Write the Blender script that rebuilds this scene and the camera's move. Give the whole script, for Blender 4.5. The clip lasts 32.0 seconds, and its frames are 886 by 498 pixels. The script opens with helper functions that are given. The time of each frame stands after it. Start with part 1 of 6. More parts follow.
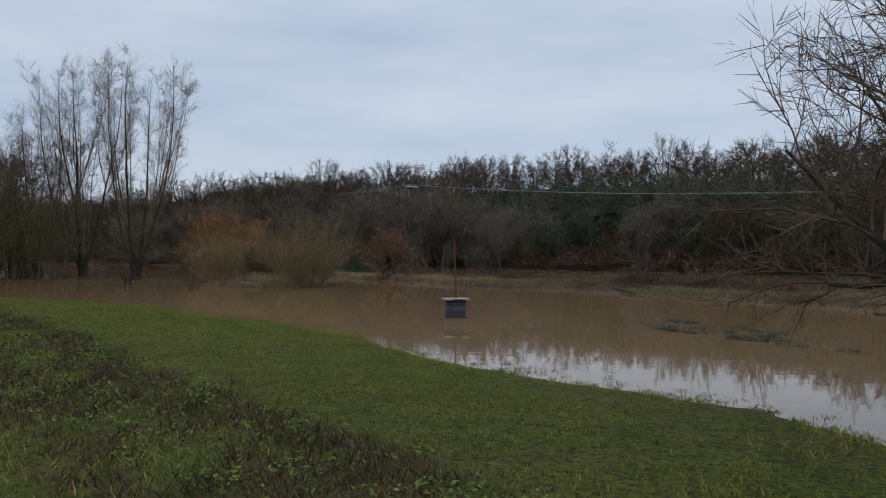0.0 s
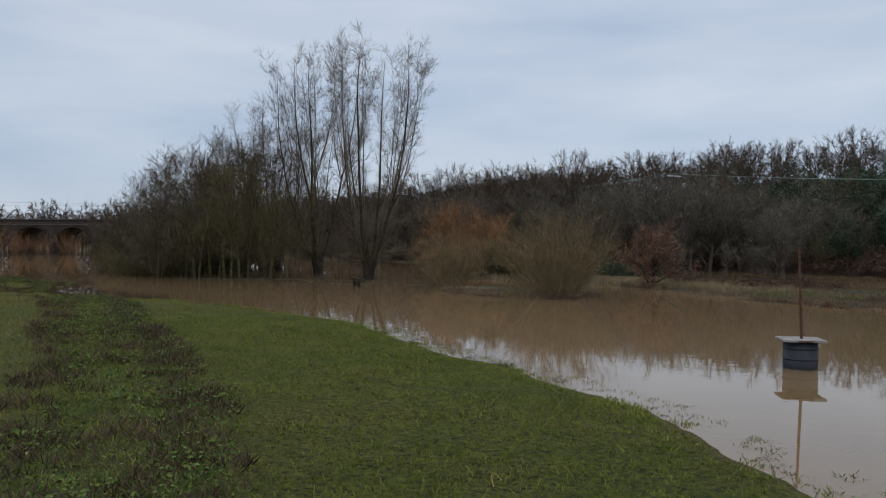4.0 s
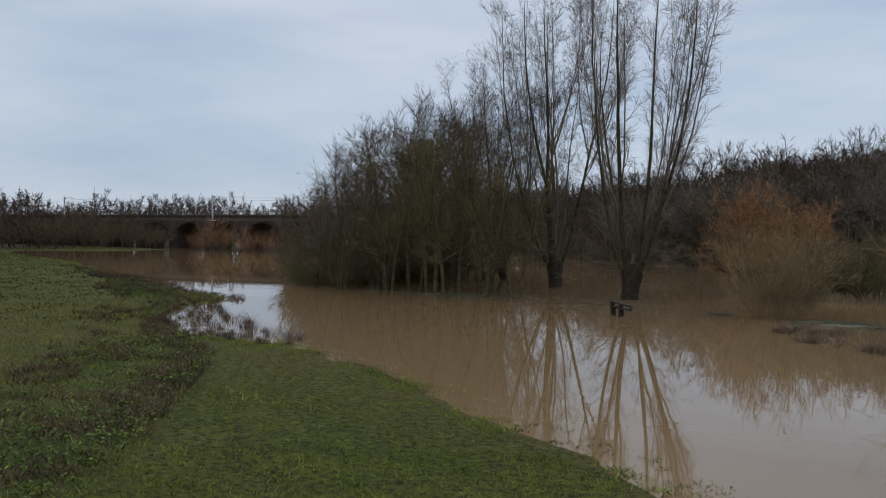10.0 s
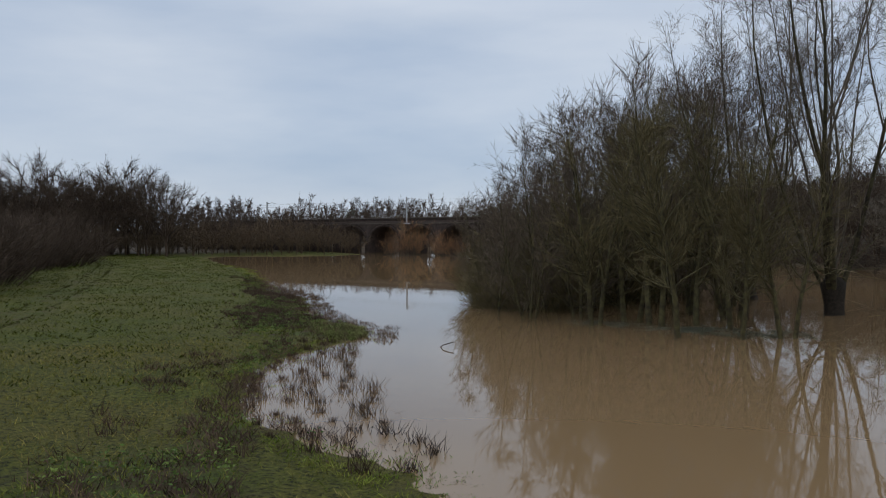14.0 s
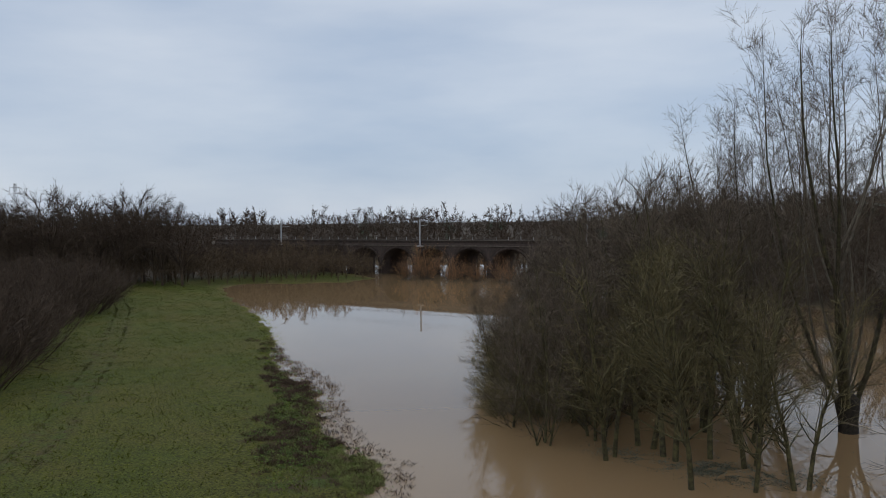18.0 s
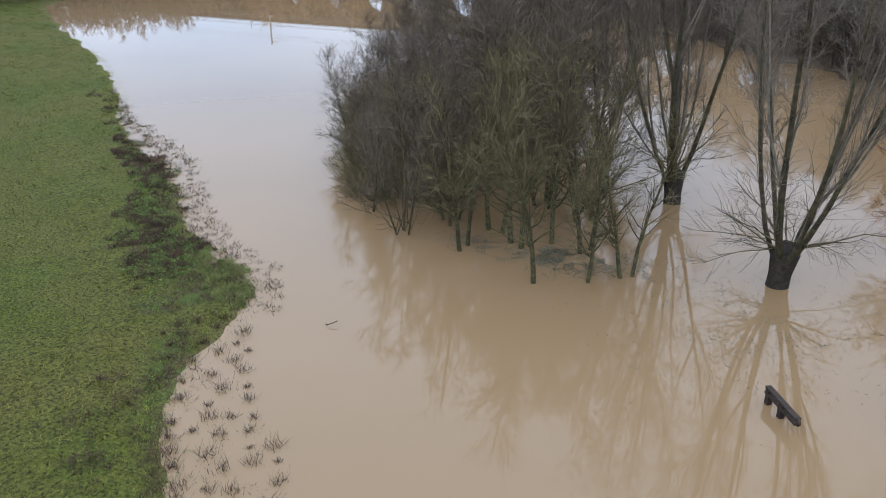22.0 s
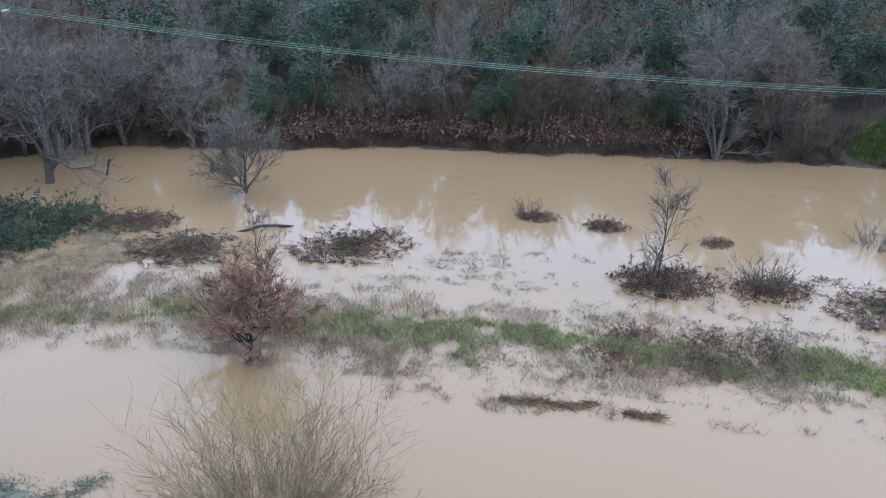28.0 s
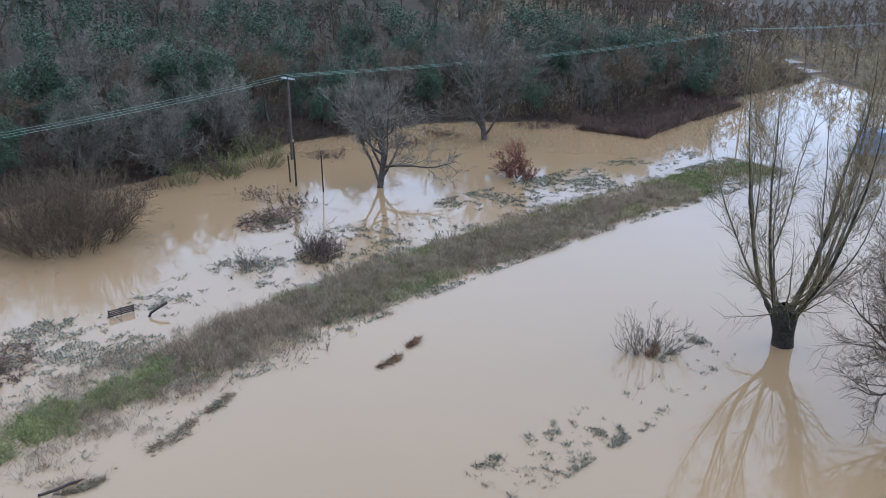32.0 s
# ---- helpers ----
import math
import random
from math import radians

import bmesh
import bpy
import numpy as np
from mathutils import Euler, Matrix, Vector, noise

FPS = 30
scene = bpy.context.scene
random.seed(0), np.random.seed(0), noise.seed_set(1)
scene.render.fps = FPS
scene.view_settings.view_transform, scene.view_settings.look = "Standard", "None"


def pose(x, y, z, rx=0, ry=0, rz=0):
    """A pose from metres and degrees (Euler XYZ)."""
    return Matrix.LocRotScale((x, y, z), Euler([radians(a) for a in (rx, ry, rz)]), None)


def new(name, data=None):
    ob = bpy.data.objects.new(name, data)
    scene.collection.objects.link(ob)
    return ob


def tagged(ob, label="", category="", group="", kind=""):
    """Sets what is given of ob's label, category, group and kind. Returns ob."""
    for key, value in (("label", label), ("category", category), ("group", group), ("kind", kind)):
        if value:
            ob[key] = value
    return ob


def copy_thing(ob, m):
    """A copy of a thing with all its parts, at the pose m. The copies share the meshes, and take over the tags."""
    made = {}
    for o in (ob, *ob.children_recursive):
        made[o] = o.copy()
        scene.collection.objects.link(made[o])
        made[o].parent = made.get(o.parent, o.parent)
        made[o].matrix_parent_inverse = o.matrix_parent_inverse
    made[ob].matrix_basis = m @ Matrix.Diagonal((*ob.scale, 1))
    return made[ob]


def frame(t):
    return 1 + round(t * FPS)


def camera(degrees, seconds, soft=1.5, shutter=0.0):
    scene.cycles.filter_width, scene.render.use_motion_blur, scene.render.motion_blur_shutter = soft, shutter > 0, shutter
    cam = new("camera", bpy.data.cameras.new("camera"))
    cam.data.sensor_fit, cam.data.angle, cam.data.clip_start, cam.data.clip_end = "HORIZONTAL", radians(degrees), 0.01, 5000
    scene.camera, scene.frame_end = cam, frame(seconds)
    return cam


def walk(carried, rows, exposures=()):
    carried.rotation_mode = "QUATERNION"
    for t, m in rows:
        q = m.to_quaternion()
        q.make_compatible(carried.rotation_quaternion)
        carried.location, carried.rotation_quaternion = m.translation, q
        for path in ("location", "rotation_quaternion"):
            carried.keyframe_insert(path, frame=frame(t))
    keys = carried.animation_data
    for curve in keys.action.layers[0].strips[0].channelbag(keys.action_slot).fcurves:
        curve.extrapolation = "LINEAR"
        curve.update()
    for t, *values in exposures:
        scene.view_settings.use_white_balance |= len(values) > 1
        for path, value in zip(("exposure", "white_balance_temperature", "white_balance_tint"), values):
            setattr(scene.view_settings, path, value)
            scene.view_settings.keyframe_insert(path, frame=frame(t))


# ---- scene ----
cam = camera(56.49, 32.0, 1.0)
PATH = [
    (0.0, pose(-0.856, 3.863, 3.381, 89.739, 0.001, 3.260)),
    (0.5, pose(-0.683, 5.794, 3.395, 89.732, 0.029, 9.789)),
    (1.0, pose(-0.803, 7.299, 3.499, 89.664, 0.013, 11.569)),
    (1.5, pose(-1.101, 8.764, 3.552, 89.601, -0.001, 12.116)),
    (2.0, pose(-1.517, 10.322, 3.627, 89.516, -0.054, 13.156)),
    (2.5, pose(-2.095, 11.810, 3.679, 89.506, -0.161, 16.937)),
    (3.0, pose(-2.807, 13.158, 3.721, 89.464, -0.305, 18.646)),
    (3.5, pose(-3.595, 14.574, 3.718, 89.428, -0.375, 19.188)),
    (5.5, pose(-5.628, 19.437, 4.163, 88.813, -0.256, 23.128)),
    (6.0, pose(-6.530, 21.199, 4.094, 88.862, -0.307, 24.457)),
    (6.5, pose(-7.710, 23.797, 4.091, 88.889, -0.360, 25.881)),
    (7.0, pose(-8.811, 25.929, 4.063, 88.916, -0.408, 27.235)),
    (7.5, pose(-9.828, 27.572, 4.099, 88.900, -0.415, 28.320)),
    (8.0, pose(-10.915, 29.442, 4.070, 88.929, -0.499, 29.321)),
    (8.5, pose(-11.958, 31.140, 4.056, 88.925, -0.526, 30.507)),
    (9.0, pose(-13.146, 32.987, 4.039, 88.915, -0.523, 33.112)),
    (9.5, pose(-14.324, 34.866, 4.007, 88.916, -0.543, 33.703)),
    (10.0, pose(-15.619, 36.919, 3.978, 88.907, -0.504, 36.269)),
    (10.5, pose(-16.849, 38.856, 3.987, 88.871, -0.408, 38.568)),
    (11.0, pose(-18.126, 40.752, 3.986, 88.850, -0.334, 39.876)),
    (11.5, pose(-19.532, 42.593, 3.981, 88.834, -0.242, 42.707)),
    (12.0, pose(-21.061, 44.450, 3.999, 88.841, -0.118, 46.395)),
    (12.5, pose(-23.039, 46.295, 4.029, 88.842, -0.028, 49.464)),
    (13.0, pose(-24.643, 47.755, 4.048, 88.914, 0.117, 49.817)),
    (13.5, pose(-25.031, 47.959, 4.084, 88.888, 0.116, 50.041)),
    (14.0, pose(-25.043, 47.937, 4.470, 88.851, 0.201, 50.291)),
    (14.5, pose(-24.954, 47.757, 5.091, 88.883, 0.084, 50.410)),
    (16.5, pose(-25.011, 47.809, 8.467, 88.636, 0.398, 50.928)),
    (17.0, pose(-25.008, 47.873, 9.451, 88.512, 0.404, 51.010)),
    (17.5, pose(-24.903, 47.824, 10.453, 88.336, 0.540, 51.058)),
    (18.0, pose(-24.888, 47.781, 11.450, 88.147, 0.699, 51.181)),
    (18.5, pose(-24.940, 47.847, 12.361, 86.860, 0.801, 51.304)),
    (19.0, pose(-24.978, 47.966, 13.271, 83.904, 0.877, 51.448)),
    (19.5, pose(-24.990, 48.056, 14.193, 83.750, 0.956, 51.579)),
    (20.0, pose(-25.083, 48.170, 15.078, 80.936, 1.051, 51.707)),
    (20.5, pose(-25.060, 48.145, 15.953, 72.804, 1.065, 51.805)),
    (21.0, pose(-24.962, 48.143, 16.612, 66.539, 1.083, 52.046)),
    (21.5, pose(-24.838, 48.137, 17.097, 66.544, 0.909, 48.079)),
    (22.0, pose(-25.066, 48.098, 17.357, 66.345, 0.481, 41.244)),
    (22.5, pose(-25.089, 48.100, 17.461, 66.396, 0.192, 35.114)),
    (23.0, pose(-25.114, 48.111, 17.642, 66.428, -0.020, 28.537)),
    (23.5, pose(-25.181, 48.072, 17.781, 66.570, -0.368, 20.816)),
    (24.0, pose(-25.153, 48.101, 17.880, 66.680, -0.537, 12.194)),
    (24.5, pose(-25.017, 48.148, 17.954, 66.835, -0.613, 4.012)),
    (25.0, pose(-25.007, 48.145, 18.097, 67.042, -0.978, -4.697)),
    (25.5, pose(-24.958, 48.156, 18.354, 67.139, -1.171, -11.970)),
    (27.5, pose(-24.393, 48.772, 19.619, 67.709, -1.040, -32.201)),
    (28.0, pose(-24.395, 48.775, 19.950, 67.860, -1.096, -36.378)),
    (28.5, pose(-24.346, 48.768, 20.237, 68.075, -1.181, -43.372)),
    (29.0, pose(-24.398, 48.673, 20.530, 68.361, -1.169, -50.602)),
    (29.5, pose(-24.361, 48.619, 20.853, 68.669, -1.077, -58.454)),
    (30.0, pose(-24.412, 48.603, 21.139, 68.988, -1.091, -65.735)),
    (30.5, pose(-24.405, 48.523, 21.475, 69.284, -1.011, -73.237)),
    (31.0, pose(-24.428, 48.497, 21.765, 69.624, -0.939, -81.355)),
    (31.5, pose(-24.420, 48.469, 21.965, 70.033, -0.676, -90.808)),
    (32.0, pose(-24.296, 48.534, 22.221, 70.322, -0.554, -99.929)),
]
EXPOSURES = [(0.0, -0.06, 6400, 10), (19.0, -0.06, 6400, 10), (20.0, 0.06, 6400, 10), (20.5, 0.6, 6200, 10), (21.0, 1.15, 5900, 10), (22.0, 1.15, 5750, 10), (23.0, 1.06, 5540, 10), (24.0, 1.36, 5370, 10), (25.0, 1.49, 5210, 10), (28.0, 1.50, 5060, 10), (32.0, 1.28, 5150, 10)]
walk(cam, PATH, EXPOSURES)

# ---------------------------------------------------------------- sky and sun
world = bpy.data.worlds.new("overcast_sky")
scene.world = world
world.use_nodes = True
wn, wl = world.node_tree.nodes, world.node_tree.links
wn.clear()
sky = wn.new("ShaderNodeTexSky")
sky.sky_type, sky.sun_disc = "NISHITA", False
sky.sun_elevation, sky.sun_rotation = radians(42), radians(180)
clear_bg = wn.new("ShaderNodeBackground")
clear_bg.inputs["Strength"].default_value = 0.10
cloud_bg = wn.new("ShaderNodeBackground")
coord, scale_map = wn.new("ShaderNodeTexCoord"), wn.new("ShaderNodeMapping")
scale_map.inputs["Scale"].default_value = (2.2, 2.2, 9.0)
clouds = wn.new("ShaderNodeTexNoise")
clouds.inputs["Scale"].default_value, clouds.inputs["Detail"].default_value = 1.1, 6
clouds.inputs["Roughness"].default_value = 0.5
cramp = wn.new("ShaderNodeValToRGB")
cramp.color_ramp.elements[0].position, cramp.color_ramp.elements[0].color = 0.30, (0.436, 0.533, 0.685, 1)
cramp.color_ramp.elements[1].position, cramp.color_ramp.elements[1].color = 0.70, (0.677, 0.736, 0.824, 1)
wmix, wout = wn.new("ShaderNodeMixShader"), wn.new("ShaderNodeOutputWorld")
wmix.inputs[0].default_value = 0.85
wl.new(coord.outputs["Generated"], scale_map.inputs["Vector"])
wl.new(scale_map.outputs["Vector"], clouds.inputs["Vector"])
wl.new(clouds.outputs["Fac"], cramp.inputs["Fac"])
split = wn.new("ShaderNodeSeparateXYZ")
zenith = wn.new("ShaderNodeMapRange")
zenith.inputs[1].default_value, zenith.inputs[2].default_value = 0.25, 0.52
zmix = wn.new("ShaderNodeMix")
zmix.data_type = "RGBA"
zmix.inputs[7].default_value = (1.16, 1.19, 1.26, 1)
wl.new(coord.outputs["Generated"], split.inputs[0])
wl.new(split.outputs["Z"], zenith.inputs[0])
wl.new(zenith.outputs[0], zmix.inputs[0])
wl.new(cramp.outputs["Color"], zmix.inputs[6])
wl.new(zmix.outputs[2], cloud_bg.inputs["Color"])
wl.new(sky.outputs["Color"], clear_bg.inputs["Color"])
wl.new(clear_bg.outputs[0], wmix.inputs[1])
wl.new(cloud_bg.outputs[0], wmix.inputs[2])
wl.new(wmix.outputs[0], wout.inputs["Surface"])
sun = new("sun", bpy.data.lights.new("sun", "SUN"))
sun.data.energy, sun.data.angle, sun.data.color = 0.32, radians(30), (1.0, 0.96, 0.9)
sun.rotation_euler = (radians(48), 0, radians(8))


# ---------------------------------------------------------------- materials
def bsdf_material(name, rough=0.8, spec=0.3):
    m = bpy.data.materials.new(name)
    m.use_nodes = True
    b = m.node_tree.nodes["Principled BSDF"]
    b.inputs["Roughness"].default_value = rough
    b.inputs["Specular IOR Level"].default_value = spec
    return m, m.node_tree.nodes, m.node_tree.links, b


def noise_node(nodes, links, size, detail=5, rough=0.6, vector=None):
    n = nodes.new("ShaderNodeTexNoise")
    n.inputs["Scale"].default_value, n.inputs["Detail"].default_value, n.inputs["Roughness"].default_value = size, detail, rough
    if vector is None:
        vector = nodes.new("ShaderNodeTexCoord").outputs["Object"]
    links.new(vector, n.inputs["Vector"])
    return n


def mix_color(nodes, links, fac, a, b):
    m = nodes.new("ShaderNodeMix")
    m.data_type = "RGBA"
    for sock, v in ((m.inputs[0], fac), (m.inputs[6], a), (m.inputs[7], b)):
        if isinstance(v, (int, float)):
            sock.default_value = v
        elif isinstance(v, tuple):
            sock.default_value = (*v, 1)
        else:
            links.new(v, sock)
    return m.outputs[2]


def bump(nodes, links, b, height, strength, distance):
    n = nodes.new("ShaderNodeBump")
    n.inputs["Strength"].default_value, n.inputs["Distance"].default_value = strength, distance
    links.new(height, n.inputs["Height"])
    links.new(n.outputs["Normal"], b.inputs["Normal"])


def plain(name, a, c, size=6.0, rough=0.85, relief=0.0, spec=0.25, island=0.0):
    """A two-colour mottled surface; island: how far each twig or leaf varies of its own."""
    m, nd, lk, b = bsdf_material(name, rough, spec)
    n = noise_node(nd, lk, size)
    col = mix_color(nd, lk, ramp_fac(nd, lk, n.outputs["Fac"], 0.35, 0.65), a, c)
    if island:
        g = nd.new("ShaderNodeNewGeometry")
        hsv = nd.new("ShaderNodeHueSaturation")
        mr = nd.new("ShaderNodeMapRange")
        mr.inputs[3].default_value, mr.inputs[4].default_value = 1 - island, 1 + island
        lk.new(g.outputs["Random Per Island"], mr.inputs[0])
        lk.new(mr.outputs[0], hsv.inputs["Value"])
        lk.new(col, hsv.inputs["Color"])
        col = hsv.outputs["Color"]
    oi, hs2, mr2 = nd.new("ShaderNodeObjectInfo"), nd.new("ShaderNodeHueSaturation"), nd.new("ShaderNodeMapRange")
    mr2.inputs[3].default_value, mr2.inputs[4].default_value = 0.85, 1.15
    lk.new(oi.outputs["Random"], mr2.inputs[0])
    lk.new(mr2.outputs[0], hs2.inputs["Value"])
    lk.new(col, hs2.inputs["Color"])
    lk.new(hs2.outputs["Color"], b.inputs["Base Color"])
    if relief:
        bump(nd, lk, b, n.outputs["Fac"], 0.6, relief)
    return m


def ramp_fac(nd, lk, value, lo, hi):
    mr = nd.new("ShaderNodeMapRange")
    mr.inputs[1].default_value, mr.inputs[2].default_value = lo, hi
    lk.new(value, mr.inputs[0])
    return mr.outputs[0]


def water_material():
    m, nd, lk, b = bsdf_material("muddy_flood_water", 0.012, 0.5)
    b.inputs["IOR"].default_value = 1.33
    n = noise_node(nd, lk, 0.05, 4)
    col = mix_color(nd, lk, n.outputs["Fac"], (0.164, 0.111, 0.058), (0.188, 0.128, 0.069))
    lk.new(col, b.inputs["Base Color"])
    tc, mp = nd.new("ShaderNodeTexCoord"), nd.new("ShaderNodeMapping")
    mp.inputs["Rotation"].default_value = (0, 0, radians(-35))
    mp.inputs["Scale"].default_value = (0.5, 1.4, 1)
    lk.new(tc.outputs["Object"], mp.inputs["Vector"])
    rip = noise_node(nd, lk, 1.3, 3, 0.5, mp.outputs["Vector"])
    bump(nd, lk, b, rip.outputs["Fac"], 0.045, 0.04)
    return m


def ground_material():
    """Pasture, rough weedy strip, bare mud and hillside litter, by the land's own cover weights."""
    m, nd, lk, b = bsdf_material("pasture_and_litter", 0.9, 0.15)
    cov = nd.new("ShaderNodeAttribute")
    cov.attribute_name = "cover"
    sep = nd.new("ShaderNodeSeparateColor")
    lk.new(cov.outputs["Color"], sep.inputs["Color"])
    big, mid, fine = noise_node(nd, lk, 0.12, 4), noise_node(nd, lk, 0.9, 6, 0.7), noise_node(nd, lk, 7.0, 8, 0.75)
    grass = mix_color(nd, lk, ramp_fac(nd, lk, mid.outputs["Fac"], 0.35, 0.65), (0.043, 0.058, 0.008), (0.073, 0.084, 0.011))
    grass = mix_color(nd, lk, ramp_fac(nd, lk, big.outputs["Fac"], 0.42, 0.62), grass, (0.080, 0.076, 0.016))
    grass = mix_color(nd, lk, ramp_fac(nd, lk, fine.outputs["Fac"], 0.49, 0.60), grass, (0.012, 0.017, 0.004))
    grass = mix_color(nd, lk, ramp_fac(nd, lk, fine.outputs["Fac"], 0.44, 0.34), grass, (0.13, 0.145, 0.022))
    tuft = noise_node(nd, lk, 2.4, 8, 0.8)
    grass = mix_color(nd, lk, ramp_fac(nd, lk, tuft.outputs["Fac"], 0.54, 0.66), grass, (0.030, 0.036, 0.006))
    grass = mix_color(nd, lk, ramp_fac(nd, lk, tuft.outputs["Fac"], 0.42, 0.32), grass, (0.108, 0.116, 0.026))
    weed = mix_color(nd, lk, ramp_fac(nd, lk, mid.outputs["Fac"], 0.42, 0.58), (0.056, 0.082, 0.016), (0.055, 0.042, 0.020))
    weed = mix_color(nd, lk, ramp_fac(nd, lk, fine.outputs["Fac"], 0.50, 0.64), weed, (0.018, 0.015, 0.008))
    litter = mix_color(nd, lk, mid.outputs["Fac"], (0.022, 0.018, 0.013), (0.055, 0.043, 0.030))
    mud = mix_color(nd, lk, mid.outputs["Fac"], (0.16, 0.115, 0.065), (0.09, 0.062, 0.036))
    col = mix_color(nd, lk, sep.outputs["Red"], grass, weed)
    col = mix_color(nd, lk, sep.outputs["Green"], col, litter)
    col = mix_color(nd, lk, sep.outputs["Blue"], col, mud)
    lk.new(col, b.inputs["Base Color"])
    bump(nd, lk, b, fine.outputs["Fac"], 1.0, 0.10)
    return m


WATER, GROUND = water_material(), ground_material()
BARK_DARK = plain("dark_wet_willow_bark", (0.012, 0.010, 0.008), (0.036, 0.029, 0.021), 5, 0.9, 0.05)
BARK_GREEN = plain("algae_green_bark", (0.042, 0.038, 0.020), (0.105, 0.095, 0.048), 4, 0.9, 0.03)
BARK_PALE = plain("pale_grey_upper_bark", (0.075, 0.066, 0.050), (0.155, 0.138, 0.108), 3, 0.9, 0.02)
BARK_GREY = plain("grey_brown_bark", (0.036, 0.030, 0.025), (0.080, 0.069, 0.055), 5, 0.9, 0.03)
TWIG_BROWN = plain("dark_brown_twigs", (0.056, 0.039, 0.024), (0.106, 0.076, 0.046), 2, 0.85, 0, 0.25, 0.3)
TWIG_DARK = plain("dark_thicket_twigs", (0.034, 0.024, 0.017), (0.066, 0.047, 0.032), 2, 0.85, 0, 0.2, 0.3)
TWIG_ALDER = plain("grey_brown_alder_twigs", (0.058, 0.045, 0.033), (0.110, 0.087, 0.064), 2, 0.85, 0, 0.2, 0.35)
TWIG_RUSSET = plain("bright_russet_oak_leaves", (0.125, 0.056, 0.038), (0.20, 0.092, 0.060), 1, 0.8, 0, 0.2, 0.35)
LEAF_BROWN = plain("dead_bramble_leaves", (0.048, 0.032, 0.024), (0.115, 0.076, 0.054), 1, 0.85, 0, 0.15, 0.5)
FAR_TURF = plain("far_pasture_blades", (0.038, 0.048, 0.007), (0.064, 0.072, 0.012), 0.4, 0.9, 0, 0.08, 0.45)
TWIG_MOSS = plain("mossy_alder_twigs", (0.070, 0.059, 0.028), (0.126, 0.108, 0.051), 2, 0.85, 0, 0.2, 0.3)
BARK_MOSS = plain("yellow_green_mossy_bark", (0.026, 0.022, 0.013), (0.092, 0.083, 0.036), 3, 0.9, 0.03)
LIMB_BARK = plain("dark_mossy_limb_bark", (0.018, 0.015, 0.010), (0.064, 0.058, 0.028), 3, 0.9, 0.04)
TWIG_GREY = plain("grey_twigs", (0.076, 0.068, 0.055), (0.132, 0.118, 0.094), 1, 0.85, 0, 0.25, 0.3)
TWIG_OLIVE = plain("olive_willow_twigs", (0.118, 0.089, 0.045), (0.200, 0.151, 0.078), 1, 0.8, 0, 0.25, 0.3)
TWIG_PALE = plain("pale_willow_twigs", (0.075, 0.060, 0.042), (0.13, 0.105, 0.076), 1, 0.8, 0, 0.25, 0.3)
TWIG_ORANGE = plain("orange_willow_twigs", (0.185, 0.096, 0.042), (0.265, 0.148, 0.070), 1, 0.8, 0, 0.25, 0.3)
TWIG_RED = plain("russet_twigs_and_leaves", (0.125, 0.072, 0.048), (0.205, 0.122, 0.082), 1, 0.8, 0, 0.25, 0.35)
LEAF_IVY = plain("dark_evergreen_leaves", (0.014, 0.032, 0.016), (0.040, 0.066, 0.029), 0.6, 0.6, 0, 0.35, 0.5)
LEAF_BRAMBLE = plain("bramble_leaves", (0.055, 0.096, 0.022), (0.115, 0.155, 0.038), 1.5, 0.8, 0, 0.15, 0.5)
LEAF_GREEN = plain("bright_grass_blades", (0.074, 0.112, 0.016), (0.150, 0.168, 0.034), 0.7, 0.9, 0, 0.08, 0.4)
BLADE_DULL = plain("olive_grass_blades", (0.105, 0.110, 0.020), (0.190, 0.160, 0.052), 0.5, 0.9, 0, 0.08, 0.5)
DEAD_STEM = plain("dead_brown_weed_stems", (0.036, 0.024, 0.016), (0.090, 0.060, 0.040), 1, 0.9, 0, 0.2, 0.4)
STRAW = plain("pale_dead_reed_and_straw", (0.17, 0.13, 0.075), (0.27, 0.21, 0.13), 1, 0.85, 0, 0.2, 0.35)
RUSSET_REED = plain("russet_cut_reed", (0.13, 0.06, 0.028), (0.24, 0.13, 0.06), 2, 0.85, 0, 0.2, 0.35)
BRAMBLE_CANE = plain("purple_brown_bramble_canes", (0.042, 0.027, 0.020), (0.085, 0.054, 0.040), 1, 0.85, 0, 0.2, 0.35)
BRICK = plain("sooty_red_brick", (0.022, 0.017, 0.015), (0.042, 0.030, 0.025), 1.2, 0.9, 0.02)
COPING = plain("weathered_stone_coping", (0.05, 0.042, 0.035), (0.09, 0.078, 0.065), 1.2, 0.9, 0.02)
STEEL = plain("galvanised_steel", (0.22, 0.23, 0.24), (0.33, 0.34, 0.35), 3, 0.5)
DARK_PLASTIC = plain("blue_black_plastic", (0.02, 0.026, 0.034), (0.034, 0.04, 0.05), 3, 0.55, 0.004)
CONCRETE = plain("grey_concrete", (0.20, 0.20, 0.19), (0.32, 0.31, 0.29), 4, 0.9, 0.01)
RUST = plain("rusty_iron", (0.055, 0.028, 0.018), (0.10, 0.05, 0.03), 8, 0.85, 0.004)
TIMBER = plain("wet_dark_timber", (0.018, 0.013, 0.010), (0.04, 0.027, 0.02), 6, 0.7, 0.01)
POLE_WOOD = plain("creosoted_pole_wood", (0.045, 0.035, 0.028), (0.085, 0.068, 0.055), 5, 0.85, 0.01)
WIRE = plain("grey_green_cable", (0.11, 0.18, 0.15), (0.16, 0.23, 0.19), 1, 0.6)
BLUE_STEEL = plain("faded_blue_painted_steel", (0.10, 0.19, 0.36), (0.16, 0.26, 0.44), 0.8, 0.6, 0.01)
